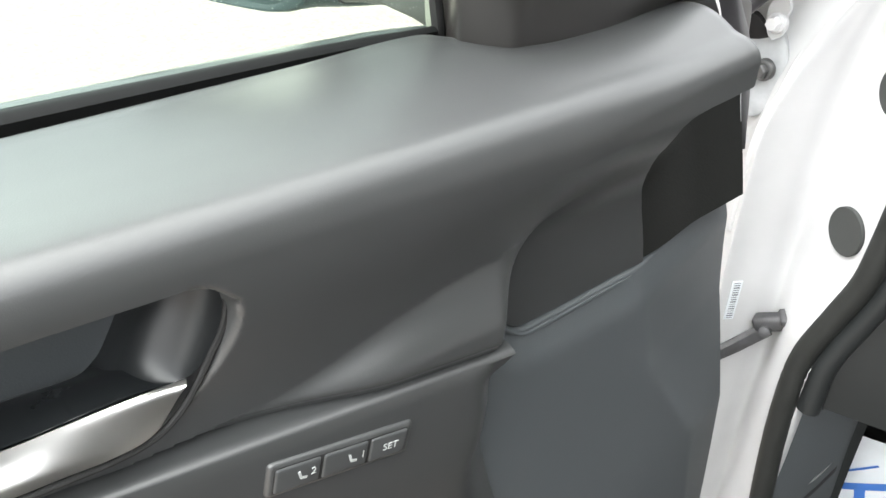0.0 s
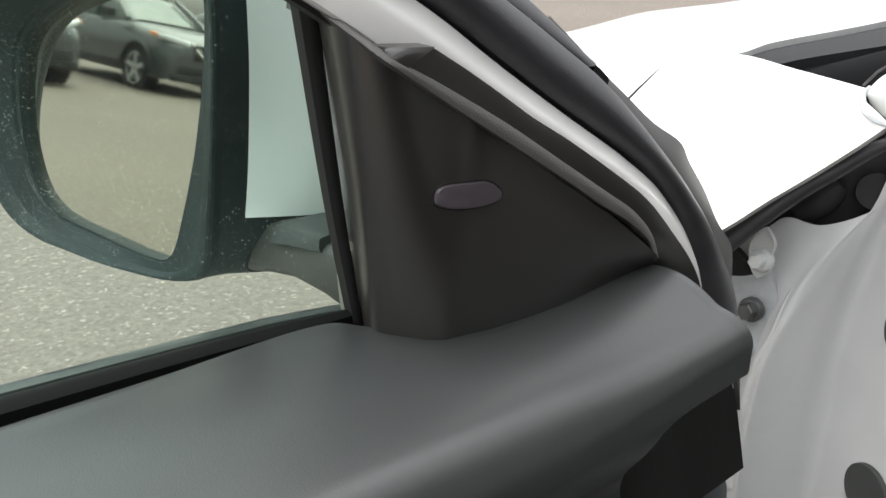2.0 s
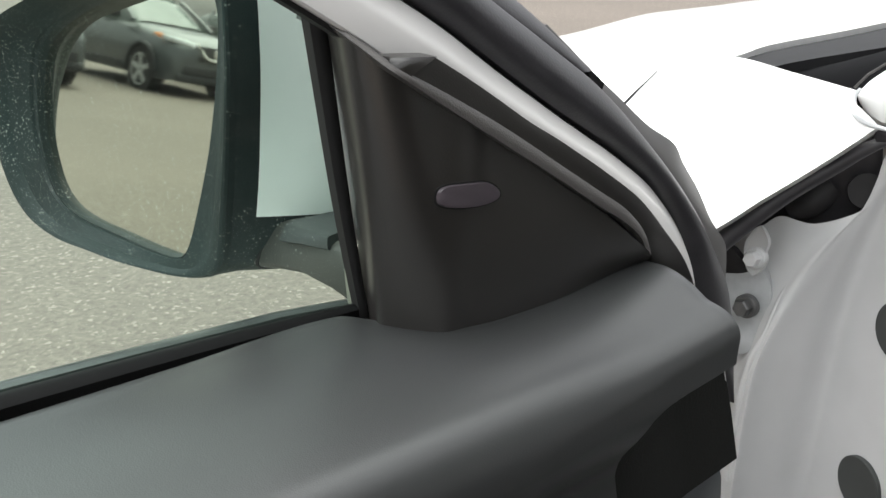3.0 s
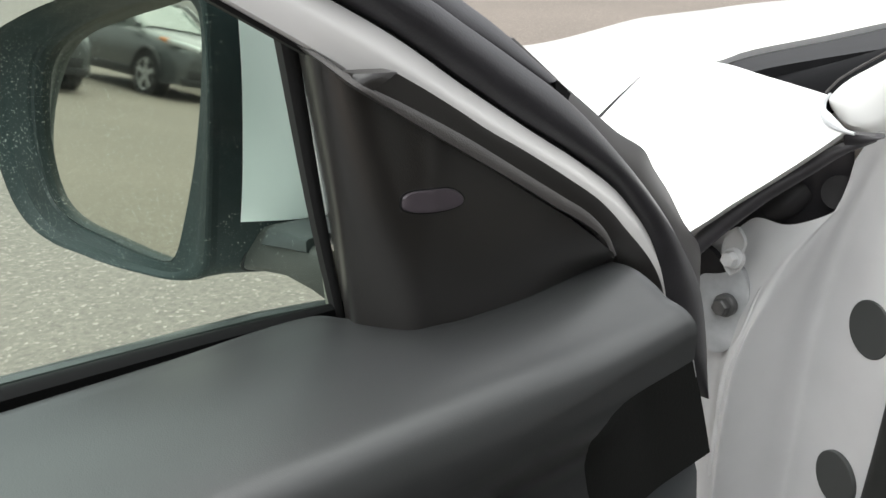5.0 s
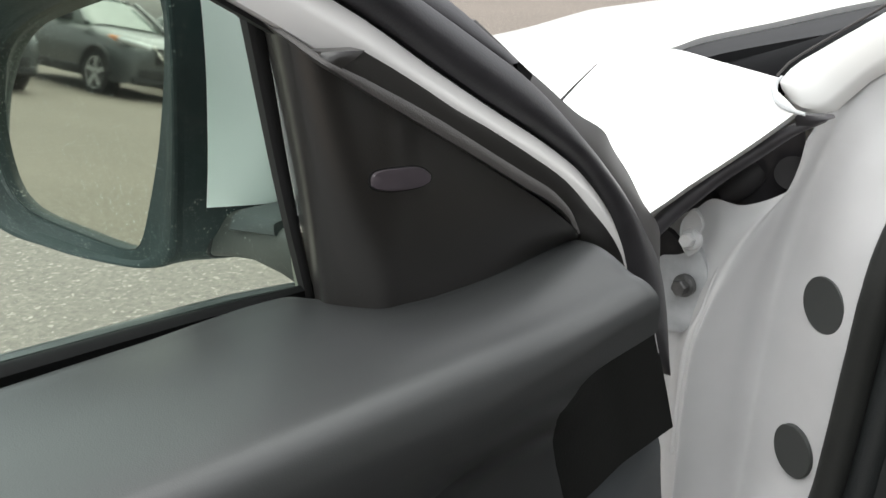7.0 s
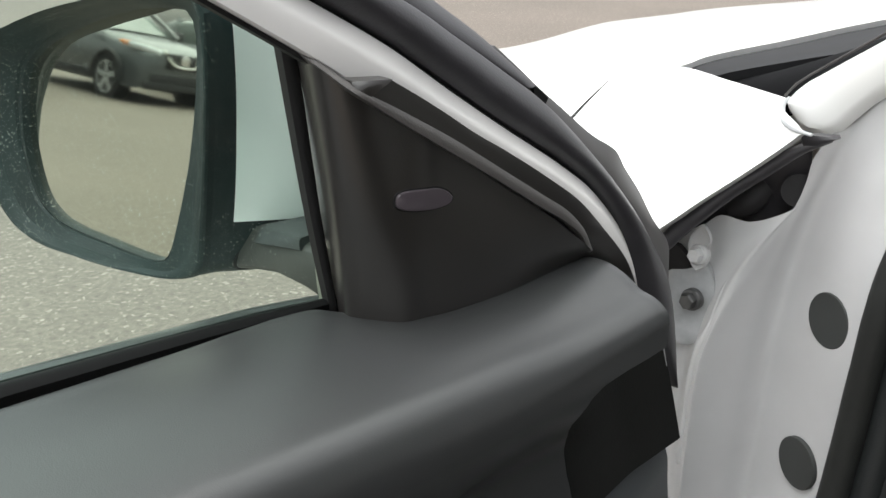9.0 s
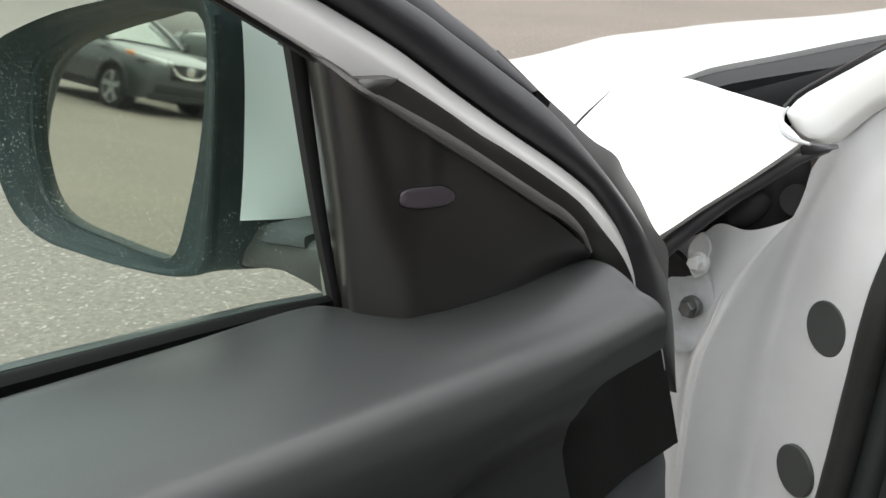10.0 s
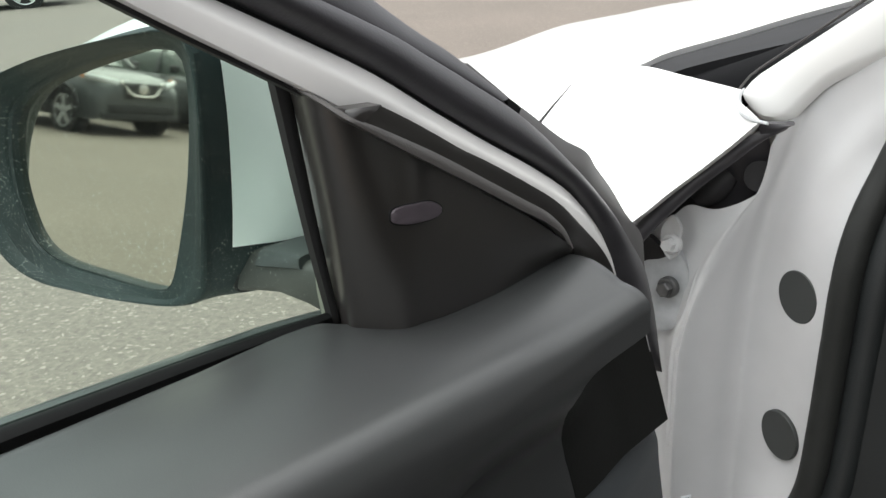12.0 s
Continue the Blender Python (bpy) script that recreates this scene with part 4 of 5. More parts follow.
BONNET_REAR = [(-0.35, 1.0), (-0.3, 1.0), (-0.2, 0.98), (-0.10, 0.96), (-0.0265, 0.985), (0.0, 1.0), (0.045, 1.0), (0.07, 1.042), (0.094, 1.064), (0.15, 1.102), (0.242, 1.185), (0.4, 1.29), (0.7, 1.37), (1.1, 1.37), (1.6, 1.1)]


def bonnet():
    edge = by_index([(x, y, 0) for x, y in BONNET_REAR], 100)
    rows = []
    for k in range(32):
        r = []
        for p in edge:
            y = mix(p.y, 2.25, k / 31)
            x = p.x * mix(0.5, 1.0, smooth(0.95, 1.5, y)) if p.x < 0 else p.x - 0.3 * smooth(0.8, 1.6, p.x) * smooth(1.0, 2.25, y)
            r.append(Vector((x, y, bonnet_z(x, y))))
        rows.append(r)
    rows.insert(0, [v + Vector((0, mix(-0.02, 0.006, smooth(0.035, 0.055, v.x)), mix(-0.02, -0.012, smooth(0.035, 0.055, v.x)))) for v in rows[0]])
    rows.append([v + Vector((0, 0.06, -0.2)) for v in rows[-1]])
    rows.append([Vector((v.x, 2.3, 0.3)) for v in rows[-1]])
    for r in rows:
        r.insert(0, Vector((r[0].x - 0.012, r[0].y, r[0].z - 0.15)))
        r.insert(0, Vector((r[0].x - 0.004, r[0].y, 0.35)))
        r.append(Vector((r[-1].x + 0.012, r[-1].y, r[-1].z - 0.15)))
        r.append(Vector((r[-1].x + 0.004, r[-1].y, 0.35)))
    return grid(rows)


part("bonnet", bonnet(), WHITE, car, "white painted bonnet", sharp=45)

WING_REAR = [(0.147, 0.772, 1.110), (0.125, 0.77, 1.0895), (0.102, 0.768, 1.0695), (0.0789, 0.767, 1.05), (0.0561, 0.767, 1.029), (0.029, 0.7725, 1.007), (-0.02, 0.775, 0.985), (-0.07, 0.78, 0.95), (-0.12, 0.8, 0.85), (-0.15, 0.83, 0.5)]
WING_FOLD = [(x, y, bonnet_z(x, y) - 0.012 * smooth(0.035, 0.13, x)) for x, y in ((0.140, 0.84), (0.095, 0.93), (0.045, 1.0), (0.0, 1.0), (-0.0265, 0.985), (-0.10, 0.96), (-0.13, 0.97), (-0.16, 0.985), (-0.18, 1.0))] + [(-0.195, 1.0, 0.5)]


def wing():
    """The front wing behind and outboard of the bonnet's shut line."""
    a, b = by_index(WING_REAR, 60), by_index(WING_FOLD, 60)
    rows = []
    for i, (p, q) in enumerate(zip(a, b)):
        r = [p + Vector((0.004, 0.012, -0.004)), p]
        for k in range(1, 9):
            t = k / 8
            c = p.lerp(q, t)
            c.x -= 0.011 * math.sin(math.pi * t) * max(0.0, 1 - i / 8)
            c += Vector((-0.3, -0.2, 0.9)).normalized() * 0.012 * math.sin(math.pi * t) * (1 - t)
            r.append(c)
        rows.append(r)
    return grid(rows)


wing_mesh = wing()
wing_tree = BVHTree.FromBMesh(wing_mesh)
part("wing", wing_mesh, WHITE, car, "white painted front wing", sharp=50)


def shut_line():
    """Dark gap between bonnet and wing, narrowing forwards until it closes."""
    rows = []
    for k in range(14):
        t = k / 13
        x, y, h = mix(-0.047, -0.0215, t), mix(0.905, 0.974, t), mix(0.0019, 0.0003, t)
        on_wing = wing_tree.ray_cast(Vector((x, y, 2)), Vector((0, 0, -1)))[0]
        z = (on_wing.z if on_wing else bonnet_z(x, y)) + 0.0006
        rows.append([Vector((x - h, y, z)), Vector((x, y, z + 0.0006)), Vector((x + h, y, z))])
    return grid(rows)


part("shut_line", shut_line(), RUBBER_DULL, car)


# hinge pillar: horizontal sections, from the hidden front round to the sealed flange
PILLAR = [
    [(0.02, 0.93, 0.22), (0.02, 0.93, 0.6), (0.02, 0.93, 0.9), (0.02, 0.93, 1.0)],
    [(0.05, 0.86, 0.22), (0.05, 0.86, 0.6), (0.05, 0.86, 0.9), (0.05, 0.86, 1.01)],
    [(0.066, 0.838, 0.22), (0.066, 0.838, 0.6), (0.066, 0.836, 0.9), (0.0792, 0.833, 1.006)],
    [(0.083, 0.828, 0.22), (0.083, 0.828, 0.6), (0.083, 0.829, 0.88), (0.089, 0.831, 0.94), (0.096, 0.831, 0.985), (0.0976, 0.8245, 1.022)],
    [(0.0905, 0.812, 0.22), (0.0905, 0.812, 0.6), (0.0895, 0.812, 0.875), (0.098, 0.813, 0.93), (0.112, 0.820, 0.985), (0.1227, 0.821, 1.02)],
    [(0.094, 0.805, 0.22), (0.094, 0.805, 0.6), (0.093, 0.805, 0.87), (0.101, 0.806, 0.925), (0.116, 0.81, 0.975), (0.130, 0.814, 1.003), (0.1509, 0.82, 1.033)],
    [(0.098, 0.8035, 0.22), (0.098, 0.8035, 0.6), (0.097, 0.8035, 0.87), (0.105, 0.805, 0.925), (0.127, 0.812, 0.98), (0.144, 0.818, 1.018), (0.1635, 0.823, 1.048)],
    [(0.128, 0.82, 0.22), (0.128, 0.82, 0.6), (0.128, 0.82, 0.87), (0.134, 0.82, 0.94), (0.148, 0.822, 1.0), (0.160, 0.821, 1.045), (0.1623, 0.8204, 1.079)],
    [(0.149, 0.836, 0.22), (0.149, 0.836, 0.6), (0.150, 0.836, 0.87), (0.155, 0.834, 0.95), (0.165, 0.828, 1.02), (0.178, 0.818, 1.08), (0.186, 0.806, 1.124)],
    [(0.162, 0.829, 0.22), (0.162, 0.829, 0.6), (0.163, 0.829, 0.87), (0.168, 0.823, 0.96), (0.179, 0.812, 1.03), (0.193, 0.799, 1.09), (0.2, 0.786, 1.145)],
    [(0.189, 0.789, 0.22), (0.189, 0.789, 0.6), (0.189, 0.789, 0.9), (0.191, 0.787, 0.98), (0.202, 0.778, 1.06), (0.228, 0.755, 1.13), (0.25, 0.72, 1.18)],
    [(0.209, 0.757, 0.22), (0.209, 0.757, 0.6), (0.209, 0.757, 0.9), (0.211, 0.755, 0.98), (0.224, 0.748, 1.05), (0.255, 0.735, 1.12), (0.30, 0.65, 1.22)],
    [(0.226, 0.735, 0.22), (0.226, 0.735, 0.6), (0.226, 0.735, 0.9), (0.229, 0.735, 0.98), (0.242, 0.732, 1.05), (0.275, 0.72, 1.12), (0.32, 0.62, 1.22)],
    [(0.26, 0.76, 0.22), (0.26, 0.76, 0.6), (0.26, 0.76, 0.9), (0.26, 0.76, 0.98), (0.27, 0.75, 1.05), (0.3, 0.73, 1.12), (0.34, 0.62, 1.22)]]


def hinge_pillar():
    """Pressed steel pillar: upright ribs joined into one skin; the foot of its rear flange steps forward."""
    cols = []
    for c in PILLAR:
        pts = spline(c, 61)
        for v in pts:
            v.y += 0.07 * smooth(0.8, 0.68, v.z) * smooth(0.23, 0.258, v.x)
            v.x -= 0.035 * smooth(0.8, 0.68, v.z) * smooth(0.15, 0.215, v.x)
        cols.append(pts)
    return grid([by_index([c[k] for c in cols], 79) for k in range(61)])


part("hinge_pillar", hinge_pillar(), SHADED_WHITE, car, "white painted hinge pillar", sharp=70)

# beads of sealant that run down beside the hinge
def bead(path, thick):
    wobble = lambda t: thick * smooth(-0.03, 0.3, t) * (0.6 + 0.25 * math.sin(math.pi * t) + 0.12 * math.sin(15 * t) + 0.05 * math.sin(31 * t + 1))
    part("sealant_bead", sweep(path, wobble, n=60, sides=10, up=(0, 1, 0)), SHADED_WHITE, car)


bead([(0.124, 0.8155, 0.998), (0.1155, 0.8165, 0.98), (0.1085, 0.8155, 0.96), (0.104, 0.8125, 0.942), (0.1, 0.8105, 0.925), (0.0945, 0.8115, 0.906), (0.0912, 0.8125, 0.885), (0.0895, 0.8115, 0.86), (0.0893, 0.8112, 0.82), (0.0895, 0.8112, 0.78)], 0.0042)

# windscreen pillar skin above the wing
PILLAR_UP = [(0.1385, 0.838, 1.1205), (0.146, 0.83, 1.133), (0.156, 0.82, 1.143), (0.173, 0.80, 1.160), (0.189, 0.78, 1.176), (0.26, 0.69, 1.25), (0.36, 0.5, 1.38), (0.43, 0.3, 1.48)]
PILLAR_LOW = [(0.1405, 0.834, 1.112), (0.149, 0.82, 1.105), (0.167, 0.813, 1.1035), (0.182, 0.797, 1.125), (0.194, 0.78, 1.143), (0.265, 0.70, 1.20), (0.36, 0.5, 1.33), (0.43, 0.3, 1.43)]
part("windscreen_pillar", ribbon(PILLAR_UP, PILLAR_LOW, n=60, bulge=0.004, depth=0.01, across=10, out=(-0.55, -0.5, 0.66)), WHITE, car, "white windscreen pillar")
part("screen_seal", sweep([tuple(Vector(p) + Vector((-0.003, 0.003, 0.0022))) for p in PILLAR_UP], lambda t: 0.0011 + 0.0005 * t, n=50, sides=8), FLAP, car)
# the curved edge where the wing ends against the pillar
part("wing_end_trim", sweep([(0.137, 0.822, 1.125), (0.132, 0.806, 1.121), (0.133, 0.788, 1.115), (0.14, 0.768, 1.112), (0.151, 0.758, 1.111)], lambda t: 0.0012 + 0.0014 * math.sin(math.pi * t), n=24, sides=8), PRIMER, car)

# windscreen corner: dark glass border and scuttle
SCUTTLE_FRONT = [(x, y - 0.001, bonnet_z(x, y) - 0.006) for x, y in ((0.047, 1.002), (0.07, 1.042), (0.094, 1.064), (0.15, 1.102), (0.242, 1.185), (0.4, 1.29), (0.7, 1.37), (1.1, 1.37), (1.5, 1.15))]
SCUTTLE_REAR = [(0.052, 0.998, 1.1), (0.0666, 0.9856, 1.106), (0.09, 0.985, 1.114), (0.1123, 0.986, 1.12), (0.213, 0.988, 1.142), (0.4, 1.02, 1.165), (0.7, 1.07, 1.2), (1.1, 1.07, 1.19), (1.46, 0.9, 1.12)]
part("scuttle", ribbon(SCUTTLE_FRONT, SCUTTLE_REAR, n=60, bulge=0.002, depth=0.02, across=4, out=(0, -0.4, 0.9)), SCUTTLE, car, "grey-black scuttle seal")
part("windscreen", ribbon([(0.052, 1.01, 1.092), (0.10, 1.02, 1.102), (0.16, 1.035, 1.113), (0.26, 1.06, 1.132), (0.45, 1.1, 1.16), (0.8, 1.12, 1.17), (1.15, 1.1, 1.16), (1.5, 0.95, 1.11)],
                          [(0.138, 0.85, 1.106), (0.156, 0.823, 1.128), (0.175, 0.803, 1.15), (0.26, 0.70, 1.235), (0.45, 0.35, 1.47), (0.8, 0.3, 1.5), (1.15, 0.35, 1.47), (1.46, 0.75, 1.2)], n=80, bulge=0.004, depth=0.006, across=10, out=(0, -0.3, 0.95)), FRIT, car, "black-edged windscreen corner")

# cavity under the wing's edge with its foam blocks
# dark sheet across the cavity's back, put there for its deep shade
part("cavity_back", ribbon([(0.04, 0.855, 0.97), (0.10, 0.86, 0.98), (0.175, 0.85, 1.0)], [(0.065, 0.84, 1.012), (0.105, 0.84, 1.05), (0.16, 0.835, 1.092)], n=20, bulge=0.0, depth=0.004, across=4), RUBBER, car)
part("foam_lobe", sweep([(0.105, 0.833, 1.022), (0.12, 0.834, 1.035), (0.133, 0.838, 1.046)], lambda t: 0.0035 + 0.009 * math.sin(math.pi * (0.15 + 0.7 * t)), n=20, sides=12), FOAM_AND_SHADE, car)
part("cavity_roll", sweep([(0.051, 0.7885, 0.9995), (0.074, 0.7886, 1.027), (0.0992, 0.7917, 1.052), (0.1248, 0.7926, 1.073), (0.1479, 0.7896, 1.092), (0.1687, 0.787, 1.102)], lambda t: 0.0072 - 0.0052 * t ** 4, n=36, sides=12), RUBBER, car)
part("buffer", disc(look((0.158, 0.858, 1.04), (0.1, 0.1, 1.25)) @ pose(0, 0, 0, 180, 0, 0), [(0.0135, 0.03), (0.0135, -0.002), (0.012, -0.006), (0.008, -0.0085), (0.003, -0.0095)], 20), FOAM_AND_SHADE, car, "black rubber buffer")
part("cavity_lip", ribbon([(0.150, 0.79, 1.093), (0.160, 0.786, 1.096), (0.172, 0.784, 1.1035)], [(0.146, 0.78, 1.106), (0.160, 0.783, 1.105), (0.174, 0.783, 1.105)], n=12, bulge=0.002, depth=0.01, across=4), RUBBER, car)


def facing(at, towards):
    """Axes at a point whose z looks along towards."""
    q = Vector(towards).to_track_quat("Z", "Y").to_matrix().to_4x4()
    return Matrix.Translation(at) @ q


def bolt(name, at, towards, mat, r=0.0085, label=""):
    m = facing(at, towards)
    bm = disc(m, [(r * 1.35, -0.004), (r * 1.35, 0.001), (r * 1.25, 0.002), (r * 1.05, 0.0026)], 24)
    six = [[m @ Vector((q * math.cos(k * math.pi / 3 + 0.3), q * math.sin(k * math.pi / 3 + 0.3), h)) for k in range(6)] for q, h in ((r, 0.002), (r, 0.0085), (r * 0.86, 0.0098))]
    grid(six, closed=True, bm=bm)
    cap(bm, six[-1])
    return part(name, bm, mat, car, label, sharp=25)


def bracket():
    """Wing bracket plate with a waisted outline, under the upper bolt."""
    m = facing((0.0842, 0.815, 0.9888), (-0.5, -0.86, 0.1))
    pts = [(0.002, -0.0155), (0.009, -0.0095), (0.0125, -0.001), (0.0098, 0.0055), (0.0112, 0.014), (0.007, 0.021), (0.0, 0.0255), (-0.006, 0.021), (-0.011, 0.012), (-0.0105, 0.0), (-0.005, -0.011)]
    rows = [[m @ Vector((x * s * 0.88 - 0.001, (y - 0.003) * s + 0.003, h)) for x, y, z in spline([(*p, 0) for p in pts + pts[:1]], 49)[:-1]] for s, h in ((1.02, -0.0018), (1.02, 0.0004), (0.97, 0.0012), (0.9, 0.0007), (0.82, 0.0))]
    bm = grid(rows, closed=True)
    cap(bm, rows[-1])
    return bm


part("wing_bracket", bracket(), SHADED_WHITE, car, "white painted bracket")
bolt("wing_bolt", (0.0842, 0.813, 0.989), (-0.5, -0.86, 0.1), PAINTED_BOLT, 0.0066, "white painted hexagon bolt")
# dark band put in for the shaded recess above the hinge plate
part("hinge_shade", ribbon([(0.044, 0.822, 0.99), (0.064, 0.82, 0.9925), (0.0745, 0.819, 0.984), (0.0832, 0.821, 0.9783)], [(0.044, 0.83, 0.962), (0.0609, 0.832, 0.958), (0.0736, 0.831, 0.962), (0.0846, 0.829, 0.97)], n=24, bulge=0.003, depth=0.008, across=8, out=(-0.3, -0.95, 0)), FOAM_AND_SHADE, car, "dark patch for the shade above the hinge plate")
part("hinge_leaf", disc(facing((0.079, 0.822, 0.94), (-0.2, -0.97, 0.05)) @ Matrix.Diagonal((0.9, 1.6, 1, 1)), [(0.027, -0.01), (0.0265, -0.001), (0.025, 0.0), (0.017, -0.0008), (0.006, -0.0015)], 32), PRIMER, car, "grey hinge plate behind the bolt")
bolt("hinge_bolt", (0.0825, 0.816, 0.945), (-0.5, -0.86, 0.05), BOLT_GREY, 0.0074, "bare grey hexagon bolt")

# rubber plugs in the pillar
FACET = Vector((-0.84, -0.545, 0.0))
for z, dx in ((0.954, 0.0015), (0.816, -0.0025)):
    part("plug", disc(facing((0.1882 + dx, 0.7882, z), FACET), [(0.0232, -0.01), (0.0232, 0.0006), (0.0225, 0.0012), (0.02, 0.001), (0.008, 0.0008)], 36), PLUG, car, "dark grey rubber plug")

# door check strap
part("check_strap", sweep([(0.03, 0.78, 0.60), (0.08, 0.795, 0.612), (0.115, 0.808, 0.634), (0.136, 0.815, 0.652), (0.15, 0.818, 0.666)], lambda t: 0.006, n=24, sides=8, squash=1.6), DARK_STEEL, car, "black door check strap")
check = part("check_bracket", rounded_box((0.036, 0.017, 0.017), pose(0.152, 0.818, 0.676, 0, -25, -10), 0.005, 3), DARK_STEEL, car, "dark cast check bracket")
part("check_ear", rounded_box((0.018, 0.022, 0.01), pose(0.166, 0.815, 0.688, 0, -10, 10), 0.004, 3), DARK_STEEL, check)
part("check_pin", disc(facing((0.147, 0.806, 0.67), (-0.2, -0.95, 0.2)), [(0.006, -0.004), (0.006, 0.003), (0.003, 0.0045)], 14), DARK_STEEL, check)


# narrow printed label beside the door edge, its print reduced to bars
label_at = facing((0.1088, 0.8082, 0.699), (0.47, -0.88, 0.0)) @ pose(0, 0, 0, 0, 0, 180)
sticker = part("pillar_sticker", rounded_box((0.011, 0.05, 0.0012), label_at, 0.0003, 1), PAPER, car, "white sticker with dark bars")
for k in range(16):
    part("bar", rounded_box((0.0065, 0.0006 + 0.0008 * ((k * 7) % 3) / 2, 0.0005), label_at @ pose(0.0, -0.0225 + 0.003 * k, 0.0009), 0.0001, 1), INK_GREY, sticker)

# weatherstrip round the opening and the dark trim inside it
STRIP = [(0.29, 0.7, 1.2), (0.25, 0.738, 1.12), (0.236, 0.742, 1.08), (0.2225, 0.738, 1.04), (0.2155, 0.735, 1.0), (0.2125, 0.735, 0.93), (0.21, 0.735, 0.86), (0.2055, 0.735, 0.8), (0.1935, 0.737, 0.757), (0.178, 0.738, 0.702), (0.1755, 0.735, 0.645), (0.178, 0.732, 0.58), (0.186, 0.73, 0.48), (0.194, 0.73, 0.37), (0.22, 0.69, 0.28), (0.22, 0.39, 0.25)]
part("opening_weatherstrip", sweep(STRIP, 0.0115, n=120, sides=14), SEAL_BLACK, car, "thick black rubber door seal")
part("trim_edge", sweep([tuple(Vector(p) + Vector((0.0215, -0.003, 0.002))) for p in STRIP[:11]], 0.0115, n=100, sides=12), INTERIOR, car)
part("dash_end", ribbon([(0.25, 0.715, 1.25), (0.236, 0.727, 1.0), (0.23, 0.728, 0.85), (0.222, 0.73, 0.76), (0.205, 0.733, 0.70), (0.205, 0.735, 0.65)],
                        [(0.6, 0.62, 1.25), (0.6, 0.62, 1.0), (0.6, 0.65, 0.85), (0.6, 0.68, 0.76), (0.6, 0.70, 0.70), (0.6, 0.72, 0.655)], n=40, bulge=0.02, depth=0.02, across=10, out=(0, -1, 0.1)), INTERIOR, car, "dark end of the dashboard")
kick = part("kick_panel", ribbon([(0.175, 0.731, 0.632), (0.178, 0.73, 0.56), (0.186, 0.729, 0.48), (0.193, 0.729, 0.3)], [(0.262, 0.806, 0.612), (0.264, 0.808, 0.54), (0.268, 0.81, 0.46), (0.27, 0.81, 0.3)], n=30, bulge=0.004, depth=0.012, across=8, out=(-0.4, -0.9, 0)), LOWER_TRIM, car, "blue-grey kick panel beside the footwell")
part("kick_slot", ribbon([(0.217, 0.73, 0.503), (0.235, 0.752, 0.516), (0.253, 0.778, 0.528)], [(0.216, 0.728, 0.512), (0.234, 0.75, 0.526), (0.252, 0.776, 0.538)], n=12, depth=0.004, across=3, out=(-0.4, -0.9, 0)), RUBBER_DULL, kick)
part("kick_clip", ribbon([(0.224, 0.737, 0.543), (0.231, 0.744, 0.547), (0.239, 0.754, 0.556)], [(0.225, 0.736, 0.549), (0.232, 0.743, 0.556), (0.24, 0.753, 0.563)], n=12, depth=0.004, across=3, out=(-0.4, -0.9, 0)), INK_WHITE, kick)
part("side_panel", ribbon([(0.262, 0.806, 0.612), (0.264, 0.808, 0.5), (0.27, 0.81, 0.3)], [(0.275, 0.95, 0.63), (0.275, 0.95, 0.5), (0.275, 0.95, 0.3)], n=24, bulge=0.002, depth=0.012, across=6, out=(-0.9, -0.3, 0)), INTERIOR, car)
part("footwell", ribbon([(0.25, 0.95, 0.75), (0.25, 0.97, 0.5), (0.25, 0.9, 0.27), (0.25, 0.5, 0.25), (0.25, -0.6, 0.25)], [(1.3, 0.95, 0.75), (1.3, 0.97, 0.5), (1.3, 0.9, 0.27), (1.3, 0.5, 0.25), (1.3, -0.6, 0.25)], n=40, bulge=0.0, depth=0.02, across=6, out=(0, -0.5, 0.85)), CARPET, car, "black carpeted footwell")

# unseen rest of the car, added to close the cabin and dim the opening
def cabin(inset):
    rows = []
    for y, side in ((0.33, 0), (0.0, 0), (-0.3, 0), (-0.52, 0.3), (-0.56, 1), (-1.2, 1), (-2.0, 1), (-2.6, 1), (-2.75, 1)):
        low = [(0.40, 1.47), (0.39, 1.465), (0.385, 1.46)] if side < 1 else [(0.06, 1.12), (-0.05, 0.8), (-0.04, 0.3)]
        arch = [(1.52, 0.3), (1.54, 0.8), (1.44, 1.12), (1.22, 1.5), (1.0, 1.57), (0.8, 1.58), (0.58, 1.56), (0.42, 1.49)] + low
        mid = Vector((0.8, 0.9))
        rows.append([Vector((mix(x, mid.x, inset), y, mix(z, mid.y, inset))) for x, z in arch])
    rows.append([Vector((0.8, -2.78 + inset, 0.9))] * len(rows[0]))
    return askew(grid(rows))


part("body_shell", cabin(0.0), WHITE, car, "white roof and rear body, added out of view")
part("cabin_lining", cabin(0.035), HEADLINER, car, "unseen grey cabin lining that dims the opening")
part("far_door", askew(rounded_box((0.05, 1.35, 0.85), pose(1.5, 0.1, 0.72), 0.02, 3)), WHITE, car, "white closed door across the cabin")
for x, y in ((-0.06, 1.45), (1.4, 1.45), (0.08, -1.2), (1.4, -1.2)):
    hub = facing((x, y, 0.34), (-1 if x < 1 else 1, 0, 0))
    part("wheel", askew(disc(hub, [(0.2, -0.1), (0.31, -0.1), (0.338, -0.07), (0.34, 0.0), (0.338, 0.08), (0.31, 0.11), (0.24, 0.11)], 32)), TYRE, car)
part("underbody", askew(rounded_box((1.3, 4.2, 0.12), pose(0.75, -0.4, 0.22), 0.03)), RUBBER_DULL, car)

